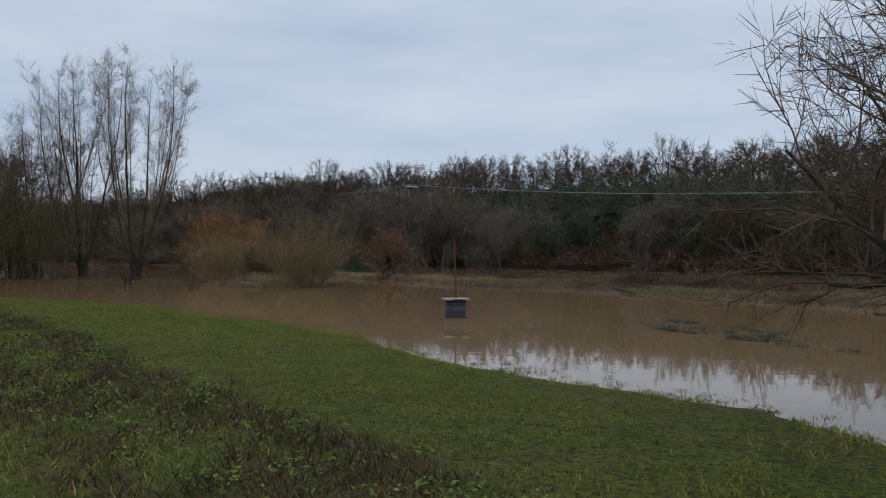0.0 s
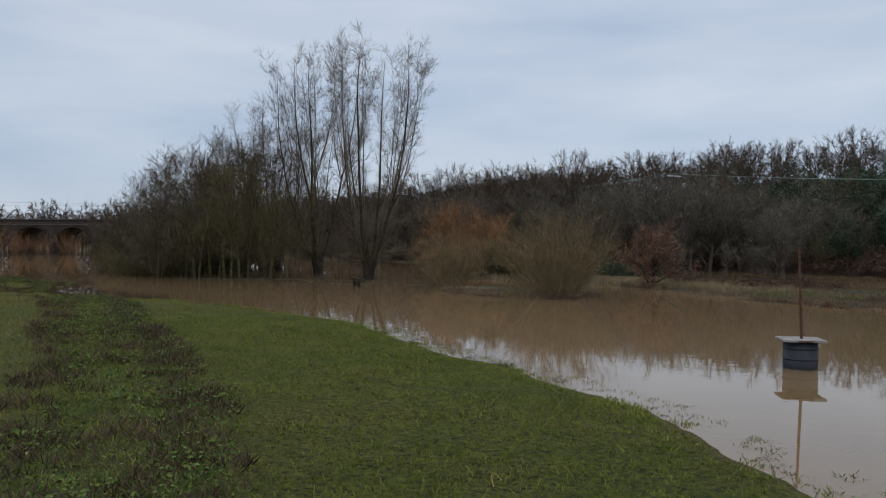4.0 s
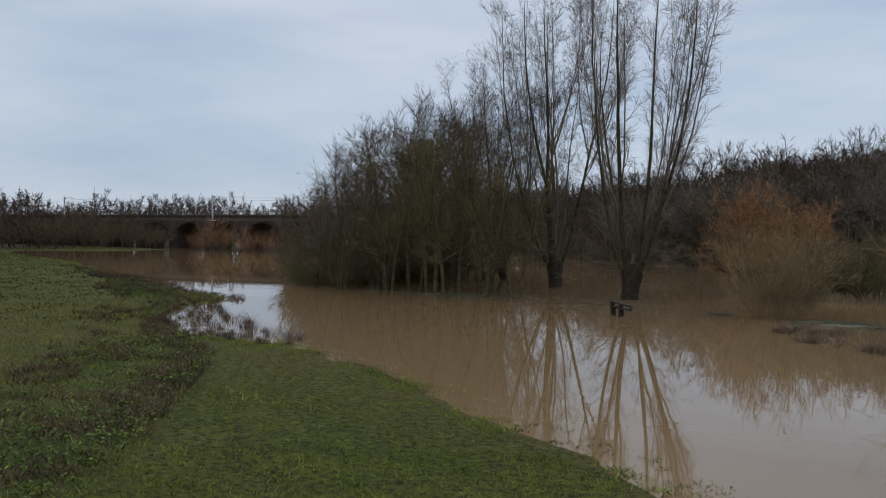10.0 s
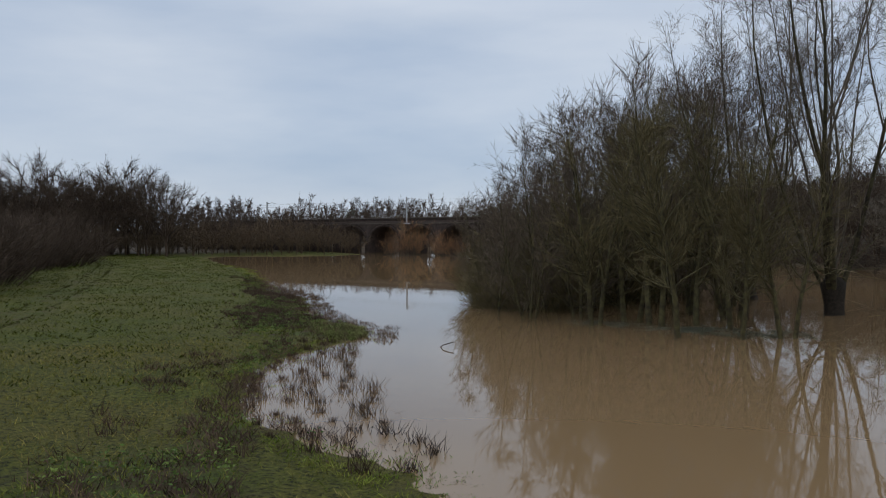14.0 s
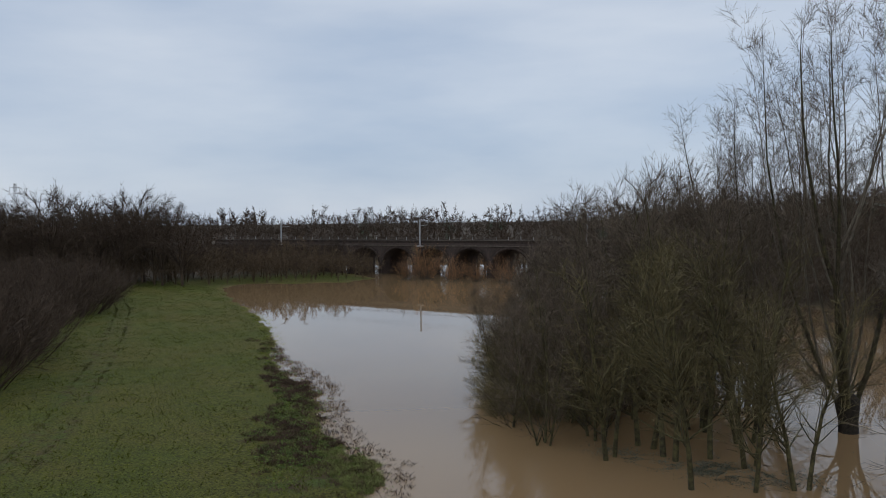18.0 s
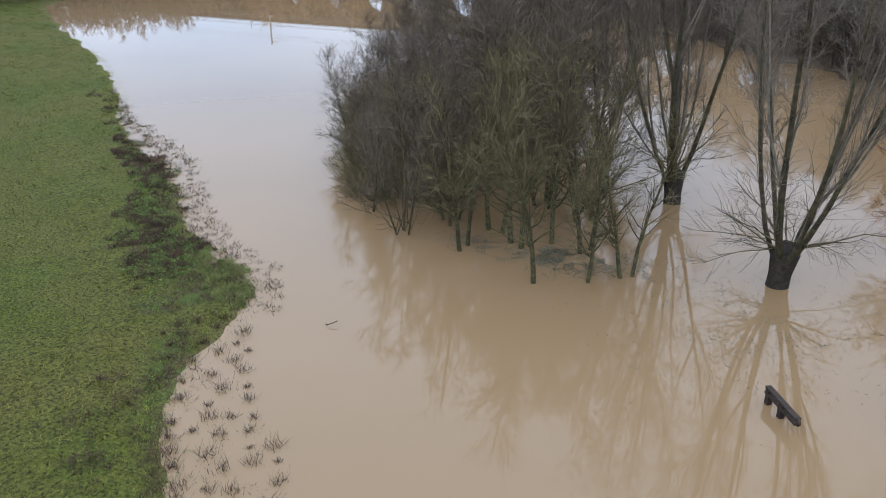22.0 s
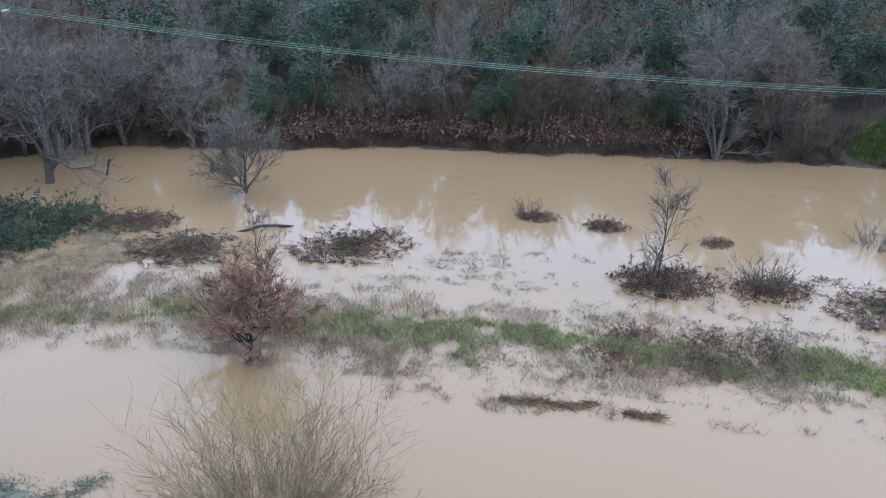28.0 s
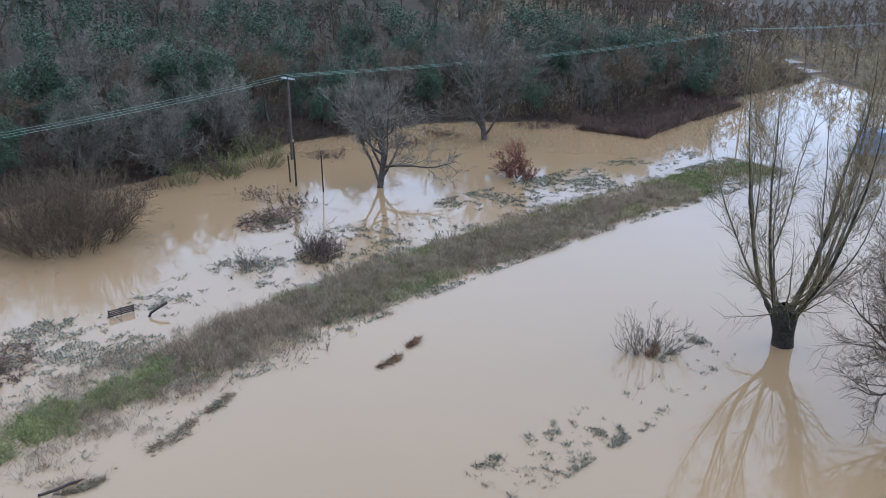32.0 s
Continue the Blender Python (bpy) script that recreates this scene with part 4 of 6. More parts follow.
plant("sapling_bush", None, 35.2, 53.0, 140, 0.8, label="small leafless bush in the flood", category="shrub")
plant("sapling_bush", None, 37.2, 47.6, 190, 1.1, label="dense dark bush on an islet", category="shrub")
plant("sapling_bush", None, 17.4, 28.6, 240, 1.25, label="half-sunk leafless bush with caught reed", category="shrub")
for k, (x, y, s) in enumerate([(37.4, 91.4, 1.38), (41.5, 92.3, 0.8), (45.0, 89.5, 0.9), (64.0, 63.0, 0.98), (72.0, 58.0, 0.9), (60.0, 70.5, 0.9)]):
    plant("foot_tree", lambda: round_tree(90, 11.0, 0.2, TWIG_GREY, BARK_GREY, "tree", 18, 0.06, 11, 4, 0.50, 0.9), x, y, 61 * k, s,
          label="tall grey leafless tree at the foot of the hill", category="tree", group="trees at the hill foot")
BR = dict(category="bramble", group="bramble mounds in the flood")
for k, (x, y, w, h) in enumerate([(-8.6, 97.0, 3.2, 0.9), (-9.6, 103.4, 2.3, 0.9), (0.4, 91.4, 3.2, 1.1), (12.7, 76.4, 2.6, 1.5), (17.0, 72.2, 1.9, 1.1), (20.5, 66.8, 3.0, 0.9),
                                  (14.2, 89.0, 1.3, 0.6), (46.5, 51.3, 3.0, 0.8), (37.3, 47.3, 2.0, 1.5), (16.8, 84.9, 1.3, 0.9), (20.6, 78.6, 1.0, 0.7), (51.5, 49.5, 2.6, 1.8), (-3.0, 96.0, 2.0, 0.7)]):
    plant(("bramble", k % 3), lambda: bramble(100 + k % 3, 3.0, 0.8, 420, 9000, BRAMBLE_CANE, LEAF_BROWN, 0.05), x, y, 53 * k if k > 9 else -38 + 9 * (k % 3), w / 2.7, tall=h / 1.05 * 2.7 / w, long=1.3, label="tangled brown bramble mound above the flood", **BR)
for k, (x, y, w) in enumerate([(-13.5, 106.2, 3.8), (-18.0, 104.2, 4.2), (-22.0, 106.5, 4.0), (-17.0, 109.0, 4.0), (-25.5, 111.0, 4.0), (-30.5, 112.5, 3.6)]):
    plant("dark_bramble", lambda: bramble(110, 4.0, 1.5, 420, 30000, BRAMBLE_CANE, LEAF_IVY, 0.058), x, y, 47 * k, w / 4.0, label="dark green leafy bramble mound", category="bramble", group="dark green bramble bank")


# ---------------------------------------------------------------- wooded hillside
rng = np.random.default_rng(5)


def on_hill(near, far):
    def keep(P):
        d = segment_distance(P, FOOT)
        return inside(P, HILL) & (d > near) & (d < far)
    return keep


SLOPE_TRACK = [(48.0, 83.8), (53, 84.0), (58, 84.0), (63.5, 83.7)]
first_row = spaced(rng, 12000, (-62, 112, -22, 150), 4.2, on_hill(0.2, 16))[:250]
woods_rng = random.Random(3)
for x, y in first_row:
    if segment_distance(np.array([[x, y]]), SLOPE_TRACK)[0] < 4.2:
        continue
    dense = 0.74 if 2 < x < 45 else (0.66 if x > 45 else 0.22)
    if woods_rng.random() < dense:
        v = woods_rng.randrange(3)
        plant(("ivy", v), lambda: ivy_tree(120 + v, 9.0, 3.6, 10000, 0.105), x, y, woods_rng.uniform(0, 360), woods_rng.uniform(0.6, 1.1), tall=woods_rng.uniform(0.8, 1.1),
              label="dark evergreen ivy-clad tree on the wooded hillside", category="tree", group="hillside woodland trees")
    else:
        v = woods_rng.randrange(5)
        tw = (TWIG_GREY, TWIG_BROWN, TWIG_GREY, TWIG_BROWN, TWIG_PALE)[v]
        plant(("hill", v), lambda: round_tree(130 + v, 10.0, 0.2, tw, BARK_GREY, "tree", 11, 0.08, 9, 4, 0.52, 1.2), x, y, woods_rng.uniform(0, 360),
              woods_rng.uniform(0.6, 1.05), tall=woods_rng.uniform(0.9, 1.15), label="leafless tree in the hillside woodland", category="tree", group="hillside woodland trees")
deep = spaced(rng, 30000, (-190, 230, -40, 290), 5.6, on_hill(13, 108))
bare, green, crest = [], [], []
rise = segment_distance(np.array(deep), FOOT)
for (x, y), d in zip(deep, rise):
    if d > 76:
        (green if woods_rng.random() < 0.14 else crest).append((x, y))
    else:
        (green if woods_rng.random() < (0.68 if -5 < x < 130 else 0.28) else bare).append((x, y))
SKYLINE = [crown_tree(190 + k, 12.0, 0.42 + 0.04 * (k % 3), 18, 20, 4, 0, 0.013) for k in range(6)]
DENSE_SCRUB = [crown_tree(200 + k, 12.0, 0.5, 16, 14, 3, 0, 0.032, 0.0) for k in range(4)]
FAR_BARE = [crown_tree(150 + k, 12.0, 0.34 + 0.03 * (k % 3), 12, 10, 4, 0, 0.017) for k in range(7)]
LOW_SCRUB = [crown_tree(170 + k, 12.0, 0.5, 10, 7, 2, 0, 0.06, 0.0) for k in range(5)]
HAZE = [crown_tree(180 + k, 12.0, 0.36 + 0.04 * (k % 3), 10, 12, 3, 0, 0.036) for k in range(6)]
FAR_GREEN = [woodland_evergreen(160 + k, 9.0, 3.4, 1150) for k in range(5)]
third = len(bare) // 3
for tw, lot in ((TWIG_DARK, bare[:third]), (TWIG_BROWN, bare[third:2 * third]), (TWIG_DARK, bare[2 * third:])):
    tagged(piece("hillside_woodland", scattered(FAR_BARE, lot, rng, 0.78, 1.2), tw), "dense leafless winter woodland covering the hillside", "woodland", kind="stuff")
tagged(piece("ridge_woodland", scattered(SKYLINE, crest, rng, 0.75, 1.3), TWIG_DARK), "leafless round-crowned trees along the hill crest", "woodland", kind="stuff")
tagged(piece("evergreen_woodland", scattered(FAR_GREEN, green, rng, 0.62, 1.0), LEAF_IVY), "dark evergreen and ivy-clad woodland on the hill", "woodland", kind="stuff")

# undergrowth that closes the foot of the wood
HILL_FOOT = FOOT[3:22]
BRACKEN = plain("dead_bracken_and_canes", (0.030, 0.021, 0.017), (0.085, 0.058, 0.042), 0.5, 0.9, 0, 0.1, 0.5)
under = spaced(rng, 60000, (-100, 125, -60, 190), 1.75, lambda P: (segment_distance(P, HILL_FOOT) < np.where(inside(P, HILL), 15, 1.6)) & (segment_distance(P, SLOPE_TRACK) > 2.7))
half = len(under) // 2
tagged(piece("wood_edge_scrub", scattered(LOW_SCRUB, under[:half], rng, 0.14, 0.30), BRAMBLE_CANE), "purple-brown bramble and bracken under the trees", "scrub", kind="stuff")
tagged(piece("woodland_undergrowth", scattered(LOW_SCRUB, under[half:], rng, 0.18, 0.40), TWIG_BROWN), "brown leafless undergrowth below the woodland", "scrub", kind="stuff")
ever = spaced(rng, 5000, (-70, 125, -60, 160), 5.2, on_hill(3, 24))
tagged(piece("evergreen_undergrowth", scattered(FAR_GREEN, ever, rng, 0.22, 0.5), LEAF_IVY), "dark evergreen shrubs below the woodland", "scrub", kind="stuff")
edge_rng = np.random.default_rng(9)
L = np.array(HILL_FOOT, float)
k = edge_rng.integers(0, len(L) - 1, 130000)
P = L[k] + (L[k + 1] - L[k]) * edge_rng.uniform(0, 1, (len(k), 1)) + edge_rng.normal(0, 2.6, (len(k), 2))
d = np.where(inside(P, HILL), 1, -1) * segment_distance(P, HILL_FOOT)
P = P[(d > -1.9 + 0.9 * soft_noise(P, 1.5, 3.0)) & (d < 7) & (segment_distance(P, SLOPE_TRACK) > 1.7)]
tagged(piece("bracken_bank", blades(edge_rng, P, np.maximum(land(P)[0], 0) - 0.03, 0.55 + 0.3 * soft_noise(P, 1.5, 1.0), 0.045, 1.0), BRACKEN), "dead bracken and grass along the flood's edge", "bracken", kind="stuff")
slope = spaced(rng, 22000, (-45, 130, -60, 190), 3.3, on_hill(9, 52))
half = len(slope) // 2
tagged(piece("slope_undergrowth", scattered(LOW_SCRUB, slope[:half], rng, 0.3, 0.56), TWIG_DARK), "grey leafless thicket filling the hillside wood", "scrub", kind="stuff")
tagged(piece("slope_ivy", scattered(LOW_SCRUB, slope[half:], rng, 0.26, 0.5), LEAF_IVY), "dark green ivy and laurel filling the hillside wood", "scrub", kind="stuff")


# ---------------------------------------------------------------- far trees round the meadow and beyond the railway
def belt(line, lo, hi):
    def keep(P):
        d = segment_distance(P, line)
        return (d > lo) & (d < hi)
    return keep


MEADOW_BELT = [(-225, 20), (-205, 55), (-196, 92), (-181, 120), (-171, 136)]
spots = spaced(rng, 5000, (-260, -150, -20, 160), 3.5, lambda P: belt(MEADOW_BELT, 0, 15)(P) & inside(P, MEADOW))
tall = [p for p in spots if p[1] < 108]
tagged(piece("field_edge_woodland", scattered(SKYLINE, tall, rng, 1.0, 1.6), TWIG_DARK), "leafless brown trees closing the far end of the meadow", "woodland", kind="stuff")
low_rng = np.random.default_rng(31)
low = spaced(low_rng, 9000, (-260, -150, -20, 160), 3.3, lambda P: belt(MEADOW_BELT, 0, 12)(P) & inside(P, MEADOW) & (segment_distance(P, SHORE) > 1.0))
tagged(piece("field_edge_scrub", scattered(DENSE_SCRUB, low, low_rng, 0.42, 0.75), TWIG_BROWN), "dense brown scrub along the far field edge", "scrub", kind="stuff")
mid = spaced(low_rng, 4000, (-260, -160, 95, 190), 3.6, lambda P: belt([(-205, 105), (-190, 128), (-184, 142), (-205, 140), (-228, 136)], 0, 9)(P) & (segment_distance(P, [(-230, 139.5), (-182, 151.8)]) > 3) & (P[:, 1] < 0.26 * (P[:, 0] + 182) + 150))
tagged(piece("riverside_scrub", scattered(DENSE_SCRUB, mid, low_rng, 0.4, 0.7), TWIG_DARK), "brown leafless scrub before the viaduct", "scrub", kind="stuff")
tagged(piece("riverside_trees", scattered(SKYLINE, mid[::3], low_rng, 0.55, 0.8), TWIG_DARK), "brown leafless trees before the viaduct", "woodland", kind="stuff")
east_end = spaced(low_rng, 6000, (-115, -20, 120, 175), 4.0, belt([(-104, 157), (-78, 151), (-52, 143), (-30, 136)], 0, 7))
tagged(piece("riverside_wood", scattered(SKYLINE, east_end, low_rng, 0.75, 1.25), TWIG_DARK), "brown leafless riverside trees hiding the railway", "woodland", kind="stuff")
THICKET = [(-156, 78), (-132, 67.5), (-112, 59), (-98, 53.5), (-90, 49)]
spots = spaced(rng, 3000, (-170, -70, 30, 90), 2.6, lambda P: belt(THICKET, 0, 6.5)(P) & inside(P, MEADOW))
for k, (x, y) in enumerate(spots[:62]):
    plant(("thorn", k % 2), lambda: bush(170 + k % 2, 4.2, 60, TWIG_DARK, TWIG_DARK, 0.95, 14, 4, 1.7, "thorn_bush", thin=0.8), x, y, 71 * k, 1.4 + 0.6 * ((k * 37) % 10) / 10,
          label="dark leafless thorn bush in the meadow thicket", category="shrub", group="thicket beside the meadow")
spots = spaced(rng, 30000, (-620, -120, -60, 520), 5.2, lambda P: (np.hypot(P[:, 0] + 25, P[:, 1] - 48) > 262) & (np.hypot(P[:, 0] + 25, P[:, 1] - 48) < 312) & (P[:, 0] - P[:, 1] < -300))
tagged(piece("distant_woodland", scattered(HAZE, spots, rng, 0.8, 1.2), TWIG_DARK), "distant leafless woodland behind the railway", "woodland", kind="stuff")
tagged(piece("distant_evergreens", scattered(FAR_GREEN, spots[::26], rng, 1.0, 1.6), LEAF_IVY), "dark evergreens in the distant woodland", "woodland", kind="stuff")

carr = spaced(low_rng, 6000, (-320, -60, 130, 300), 7.0, lambda P: (P[:, 1] > 0.2586 * (P[:, 0] + 182.3) + 168) & (np.hypot(P[:, 0] + 25, P[:, 1] - 48) > 205) & (np.hypot(P[:, 0] + 25, P[:, 1] - 48) < 264) & (P[:, 0] < -105))
tagged(piece("carr_scrub", scattered(DENSE_SCRUB, carr, low_rng, 0.5, 0.85), TWIG_DARK), "brown leafless scrub filling the ground behind the viaduct", "scrub", kind="stuff")
back = spaced(low_rng, 3000, (-240, -90, 150, 240), 3.6, belt([(-225, 158), (-178, 170), (-130, 183), (-110, 190)], 0, 4))
tagged(piece("trackside_scrub", joined(scattered(LOW_SCRUB, back, low_rng, 0.4, 0.62), scattered(DENSE_SCRUB, back[::2], low_rng, 0.75, 1.05)), TWIG_DARK), "brown scrub and trees behind the viaduct", "scrub", kind="stuff")
far_bank = spaced(low_rng, 4000, (95, 260, -190, 0), 8.0, lambda P: (segment_distance(P, FOOT) < 60) & (P[:, 0] - 0.5 * P[:, 1] > 128))
tagged(piece("far_bank_woodland", scattered(HAZE, far_bank, low_rng, 0.55, 1.05), TWIG_BROWN), "brown leafless trees on the far river bank", "woodland", kind="stuff")


# ---------------------------------------------------------------- brick railway viaduct
def box_bm(bm, lo, hi):
    r = bmesh.ops.create_cube(bm, size=1.0)
    for v in r["verts"]:
        v.co = Vector([(l + h) / 2 + c * (h - l) for l, h, c in zip(lo, hi, v.co)])
    return bm


def boxes(*ranges):
    bm = bmesh.new()
    for lo, hi in ranges:
        box_bm(bm, lo, hi)
    return bm


LITTER_STONE = plain("sooty_track_ballast", (0.022, 0.019, 0.017), (0.05, 0.044, 0.038), 6, 0.95, 0.03)
PITCH, SPAN, CROWN, RISE, DECK, DEPTH = 9.75, 8.25, 5.75, 3.3, 7.0, 8.2


def arch_bay(y0, y1):
    """One bay of the wall between two pier centres, with its arched opening and vault."""
    half, R, n = PITCH / 2, SPAN / 2, 14
    spring = CROWN - RISE
    arc = [(-R, -1.5)] + [(-R * math.cos(math.pi * i / n), spring + RISE * math.sin(math.pi * i / n)) for i in range(n + 1)] + [(R, -1.5)]
    top = [(-half, -1.5)] + [(-half + PITCH * i / n, DECK) for i in range(n + 1)] + [(half, -1.5)]
    V, F = [], []
    for y in (y0, y1):
        V += [(x, y, z) for x, z in arc] + [(x, y, z) for x, z in top]
    m = len(arc)
    for i in range(m - 1):
        F += [(i, i + 1, m + i + 1, m + i), (2 * m + i + 1, 2 * m + i, 3 * m + i, 3 * m + i + 1), (i + 1, i, 2 * m + i, 2 * m + i + 1), (m + i, m + i + 1, 3 * m + i + 1, 3 * m + i)]
    return np.array(V), np.array(F)


def voussoir_ring(y):
    """The ring of header bricks round an arch, standing a little proud."""
    n, R = 40, SPAN / 2
    spring = CROWN - RISE
    V, F = [], []
    for i in range(n):
        a0, a1 = math.pi * (i + 0.06) / n, math.pi * (i + 0.94) / n
        k = len(V)
        for rr in (R, R + 0.55):
            for a in (a0, a1):
                for yy in (y, y - 0.06):
                    V.append((-rr * math.cos(a), yy, spring + (rr - R + RISE) * math.sin(a)))
        F += [(k, k + 2, k + 6, k + 4), (k + 1, k + 5, k + 7, k + 3), (k, k + 1, k + 3, k + 2), (k + 4, k + 6, k + 7, k + 5), (k, k + 4, k + 5, k + 1), (k + 2, k + 3, k + 7, k + 6)]
    return np.array(V), np.array(F)


viaduct = new("railway_viaduct")
viaduct.matrix_basis = pose(-182.3, 151.8, 0, 0, 0, 14.5)
tagged(viaduct, "sooty red-brick railway viaduct with round arches in the flood", "viaduct")
bay_mesh, ring_mesh = None, None
for k in range(-5, 13):
    if bay_mesh is None:
        bay = piece("arch_bay", arch_bay(0, DEPTH), BRICK, viaduct)
        ring = piece("arch_ring", voussoir_ring(0), BRICK, viaduct, "worn brick arch ring")
        bay_mesh, ring_mesh = bay.data, ring.data
    else:
        bay, ring = new("arch_bay", bay_mesh), new("arch_ring", ring_mesh)
        bay.parent = ring.parent = viaduct
    bay.location.x = ring.location.x = k * PITCH - 0.4
    pil = part("pilaster", boxes(((k * PITCH - PITCH / 2 - 0.9, -0.3, -1.5), (k * PITCH - PITCH / 2 + 0.1, -0.004, 2.3))), BRICK, viaduct)
x0, x1 = -5.5 * PITCH - 0.4, 12.5 * PITCH - 0.4
part("parapet", boxes(((x0, 0, DECK + 0.004), (x1, 0.4, 7.55))), BRICK, viaduct)
part("parapet", boxes(((x0, DEPTH - 0.4, DECK + 0.004), (x1, DEPTH, 7.55))), BRICK, viaduct)
part("string_course", boxes(((x0, -0.14, 6.35), (x1, -0.004, 6.6))), COPING, viaduct, "weathered stone string course")
part("coping", boxes(((x0, -0.1, 7.554), (x1, 0.5, 7.7))), COPING, viaduct, "pale stone coping")
part("coping", boxes(((x0, DEPTH - 0.5, 7.554), (x1, DEPTH + 0.1, 7.7))), COPING, viaduct, "pale stone coping")
part("track_bed", boxes(((x0, 0.41, DECK + 0.01), (x1, DEPTH - 0.41, 7.25))), LITTER_STONE, viaduct, "dark stone ballast")
for yy in (1.9, 3.35, 4.9, 6.35):
    part("rail", boxes(((x0, yy - 0.035, 7.254), (x1, yy + 0.035, 7.4))), RUST, viaduct)
part("handrail", boxes(((x0, 0.18, 8.35), (x1, 0.24, 8.42))), COPING, viaduct, "thin steel handrail")
for k in range(60):
    xx = x0 + (k + 0.5) * (x1 - x0) / 60
    part("rail_post", boxes(((xx - 0.03, 0.18, 7.7), (xx + 0.03, 0.24, 8.35))), STEEL, viaduct)


def tube_bm(points, r, k=8):
    pts = np.array([points], float)
    return tubes(pts, np.full((1, len(points)), r), k)


def overhead_mast(x, y, turn, z):
    """An electric railway mast with its foot, registration arm and insulator."""
    ob = new("overhead_line_mast")
    ob.matrix_basis = pose(x, y, z, 0, 0, turn)
    part("post", boxes(((-0.12, -0.12, 0), (0.12, 0.12, 5.6))), STEEL, ob, "galvanised steel post")
    part("base_plate", boxes(((-0.7, -0.4, -0.2), (0.7, 0.4, 0.0))), STEEL, ob)
    piece("arm", tube_bm([(0, 0, 5.1), (0, 1.6, 5.5), (0, 3.0, 5.2)], 0.05), STEEL, ob)
    piece("stay", tube_bm([(0, 0, 4.3), (0, 2.9, 4.4)], 0.04), STEEL, ob)
    piece("insulator", tube_bm([(0, 0.3, 5.17), (0, 0.7, 5.28)], 0.09), COPING, ob)
    return tagged(ob, "galvanised steel overhead line mast on the viaduct", "mast", "railway masts")


u = (math.cos(radians(14.5)), math.sin(radians(14.5)))
for k, off in enumerate((-27.5, 16.2, 56.0)):
    overhead_mast(-182.3 + u[0] * off, 151.8 + u[1] * off - 0.5, 14.5, 6.5)
for hz in (11.6, 10.9):
    pts = [(-182.3 + u[0] * o - u[1] * 2.6, 151.8 + u[1] * o + u[0] * 2.6, hz - (0.25 if i % 2 else 0) * (hz > 11)) for i, o in enumerate(np.linspace(-100, 140, 13))]
    tagged(piece("overhead_wire", tube_bm(pts, 0.016, 4), COPING), "thin overhead railway wire above the viaduct", "wire", "overhead railway wires")
for k, (x, y, s, tw) in enumerate([(-157.0, 149.0, 1.25, TWIG_ORANGE), (-149.0, 150.5, 0.9, TWIG_ORANGE), (-144.0, 152.0, 0.8, TWIG_ORANGE), (-160.5, 147.0, 0.8, TWIG_ORANGE), (-139.0, 154.0, 0.9, TWIG_ORANGE)]):
    plant("bridge_bush", lambda: bush(180, 6.0, 60, TWIG_ORANGE, BARK_GREY, 0.6, 10, 2), x, y, 77 * k, s, label="orange-brown willow bush before the viaduct", category="shrub", group="bushes before the viaduct")
plant("bridge_tree", lambda: slim_tree(182, 8.5, 0.13, 2, 24, BARK_GREY, TWIG_OLIVE, 0.2, "tree", 0.2, 0.3, 8, 2), -158.5, 150.0, 0, label="pale leafless tree before the viaduct", category="tree")


# ---------------------------------------------------------------- pylons far off
def pylon(x, y, H, turn):
    ob = new("electricity_pylon")
    ob.matrix_basis = pose(x, y, 6, 0, 0, turn)
    def at(q, sx, sy):
        w = 3.6 * (1 - q) ** 1.6 + 0.55
        return (sx * w, sy * w, q * H)
    for sx, sy in ((-1, -1), (1, -1), (1, 1), (-1, 1)):
        piece("leg", tube_bm([at(q, sx, sy) for q in (0, 0.25, 0.5, 0.75, 1.0)], 0.13, 4), STEEL, ob)
    for i in range(9):
        q0, q1 = i / 9, (i + 1) / 9
        for a, b in (((-1, -1), (1, -1)), ((1, -1), (1, 1)), ((1, 1), (-1, 1)), ((-1, 1), (-1, -1))):
            piece("brace", tube_bm([at(q0, *a), at(q1, *b)], 0.07, 4), STEEL, ob)
    for q, w in ((0.68, 6.0), (0.8, 8.0), (0.92, 5.5)):
        part("cross_arm", boxes(((-w, -0.2, q * H - 0.15), (w, 0.2, q * H + 0.15))), STEEL, ob)
    return tagged(ob, "distant grey lattice electricity pylon", "pylon", "distant pylons")


pylon(-528, 375, 17, 30)
pylon(-613, 167, 34, 20)


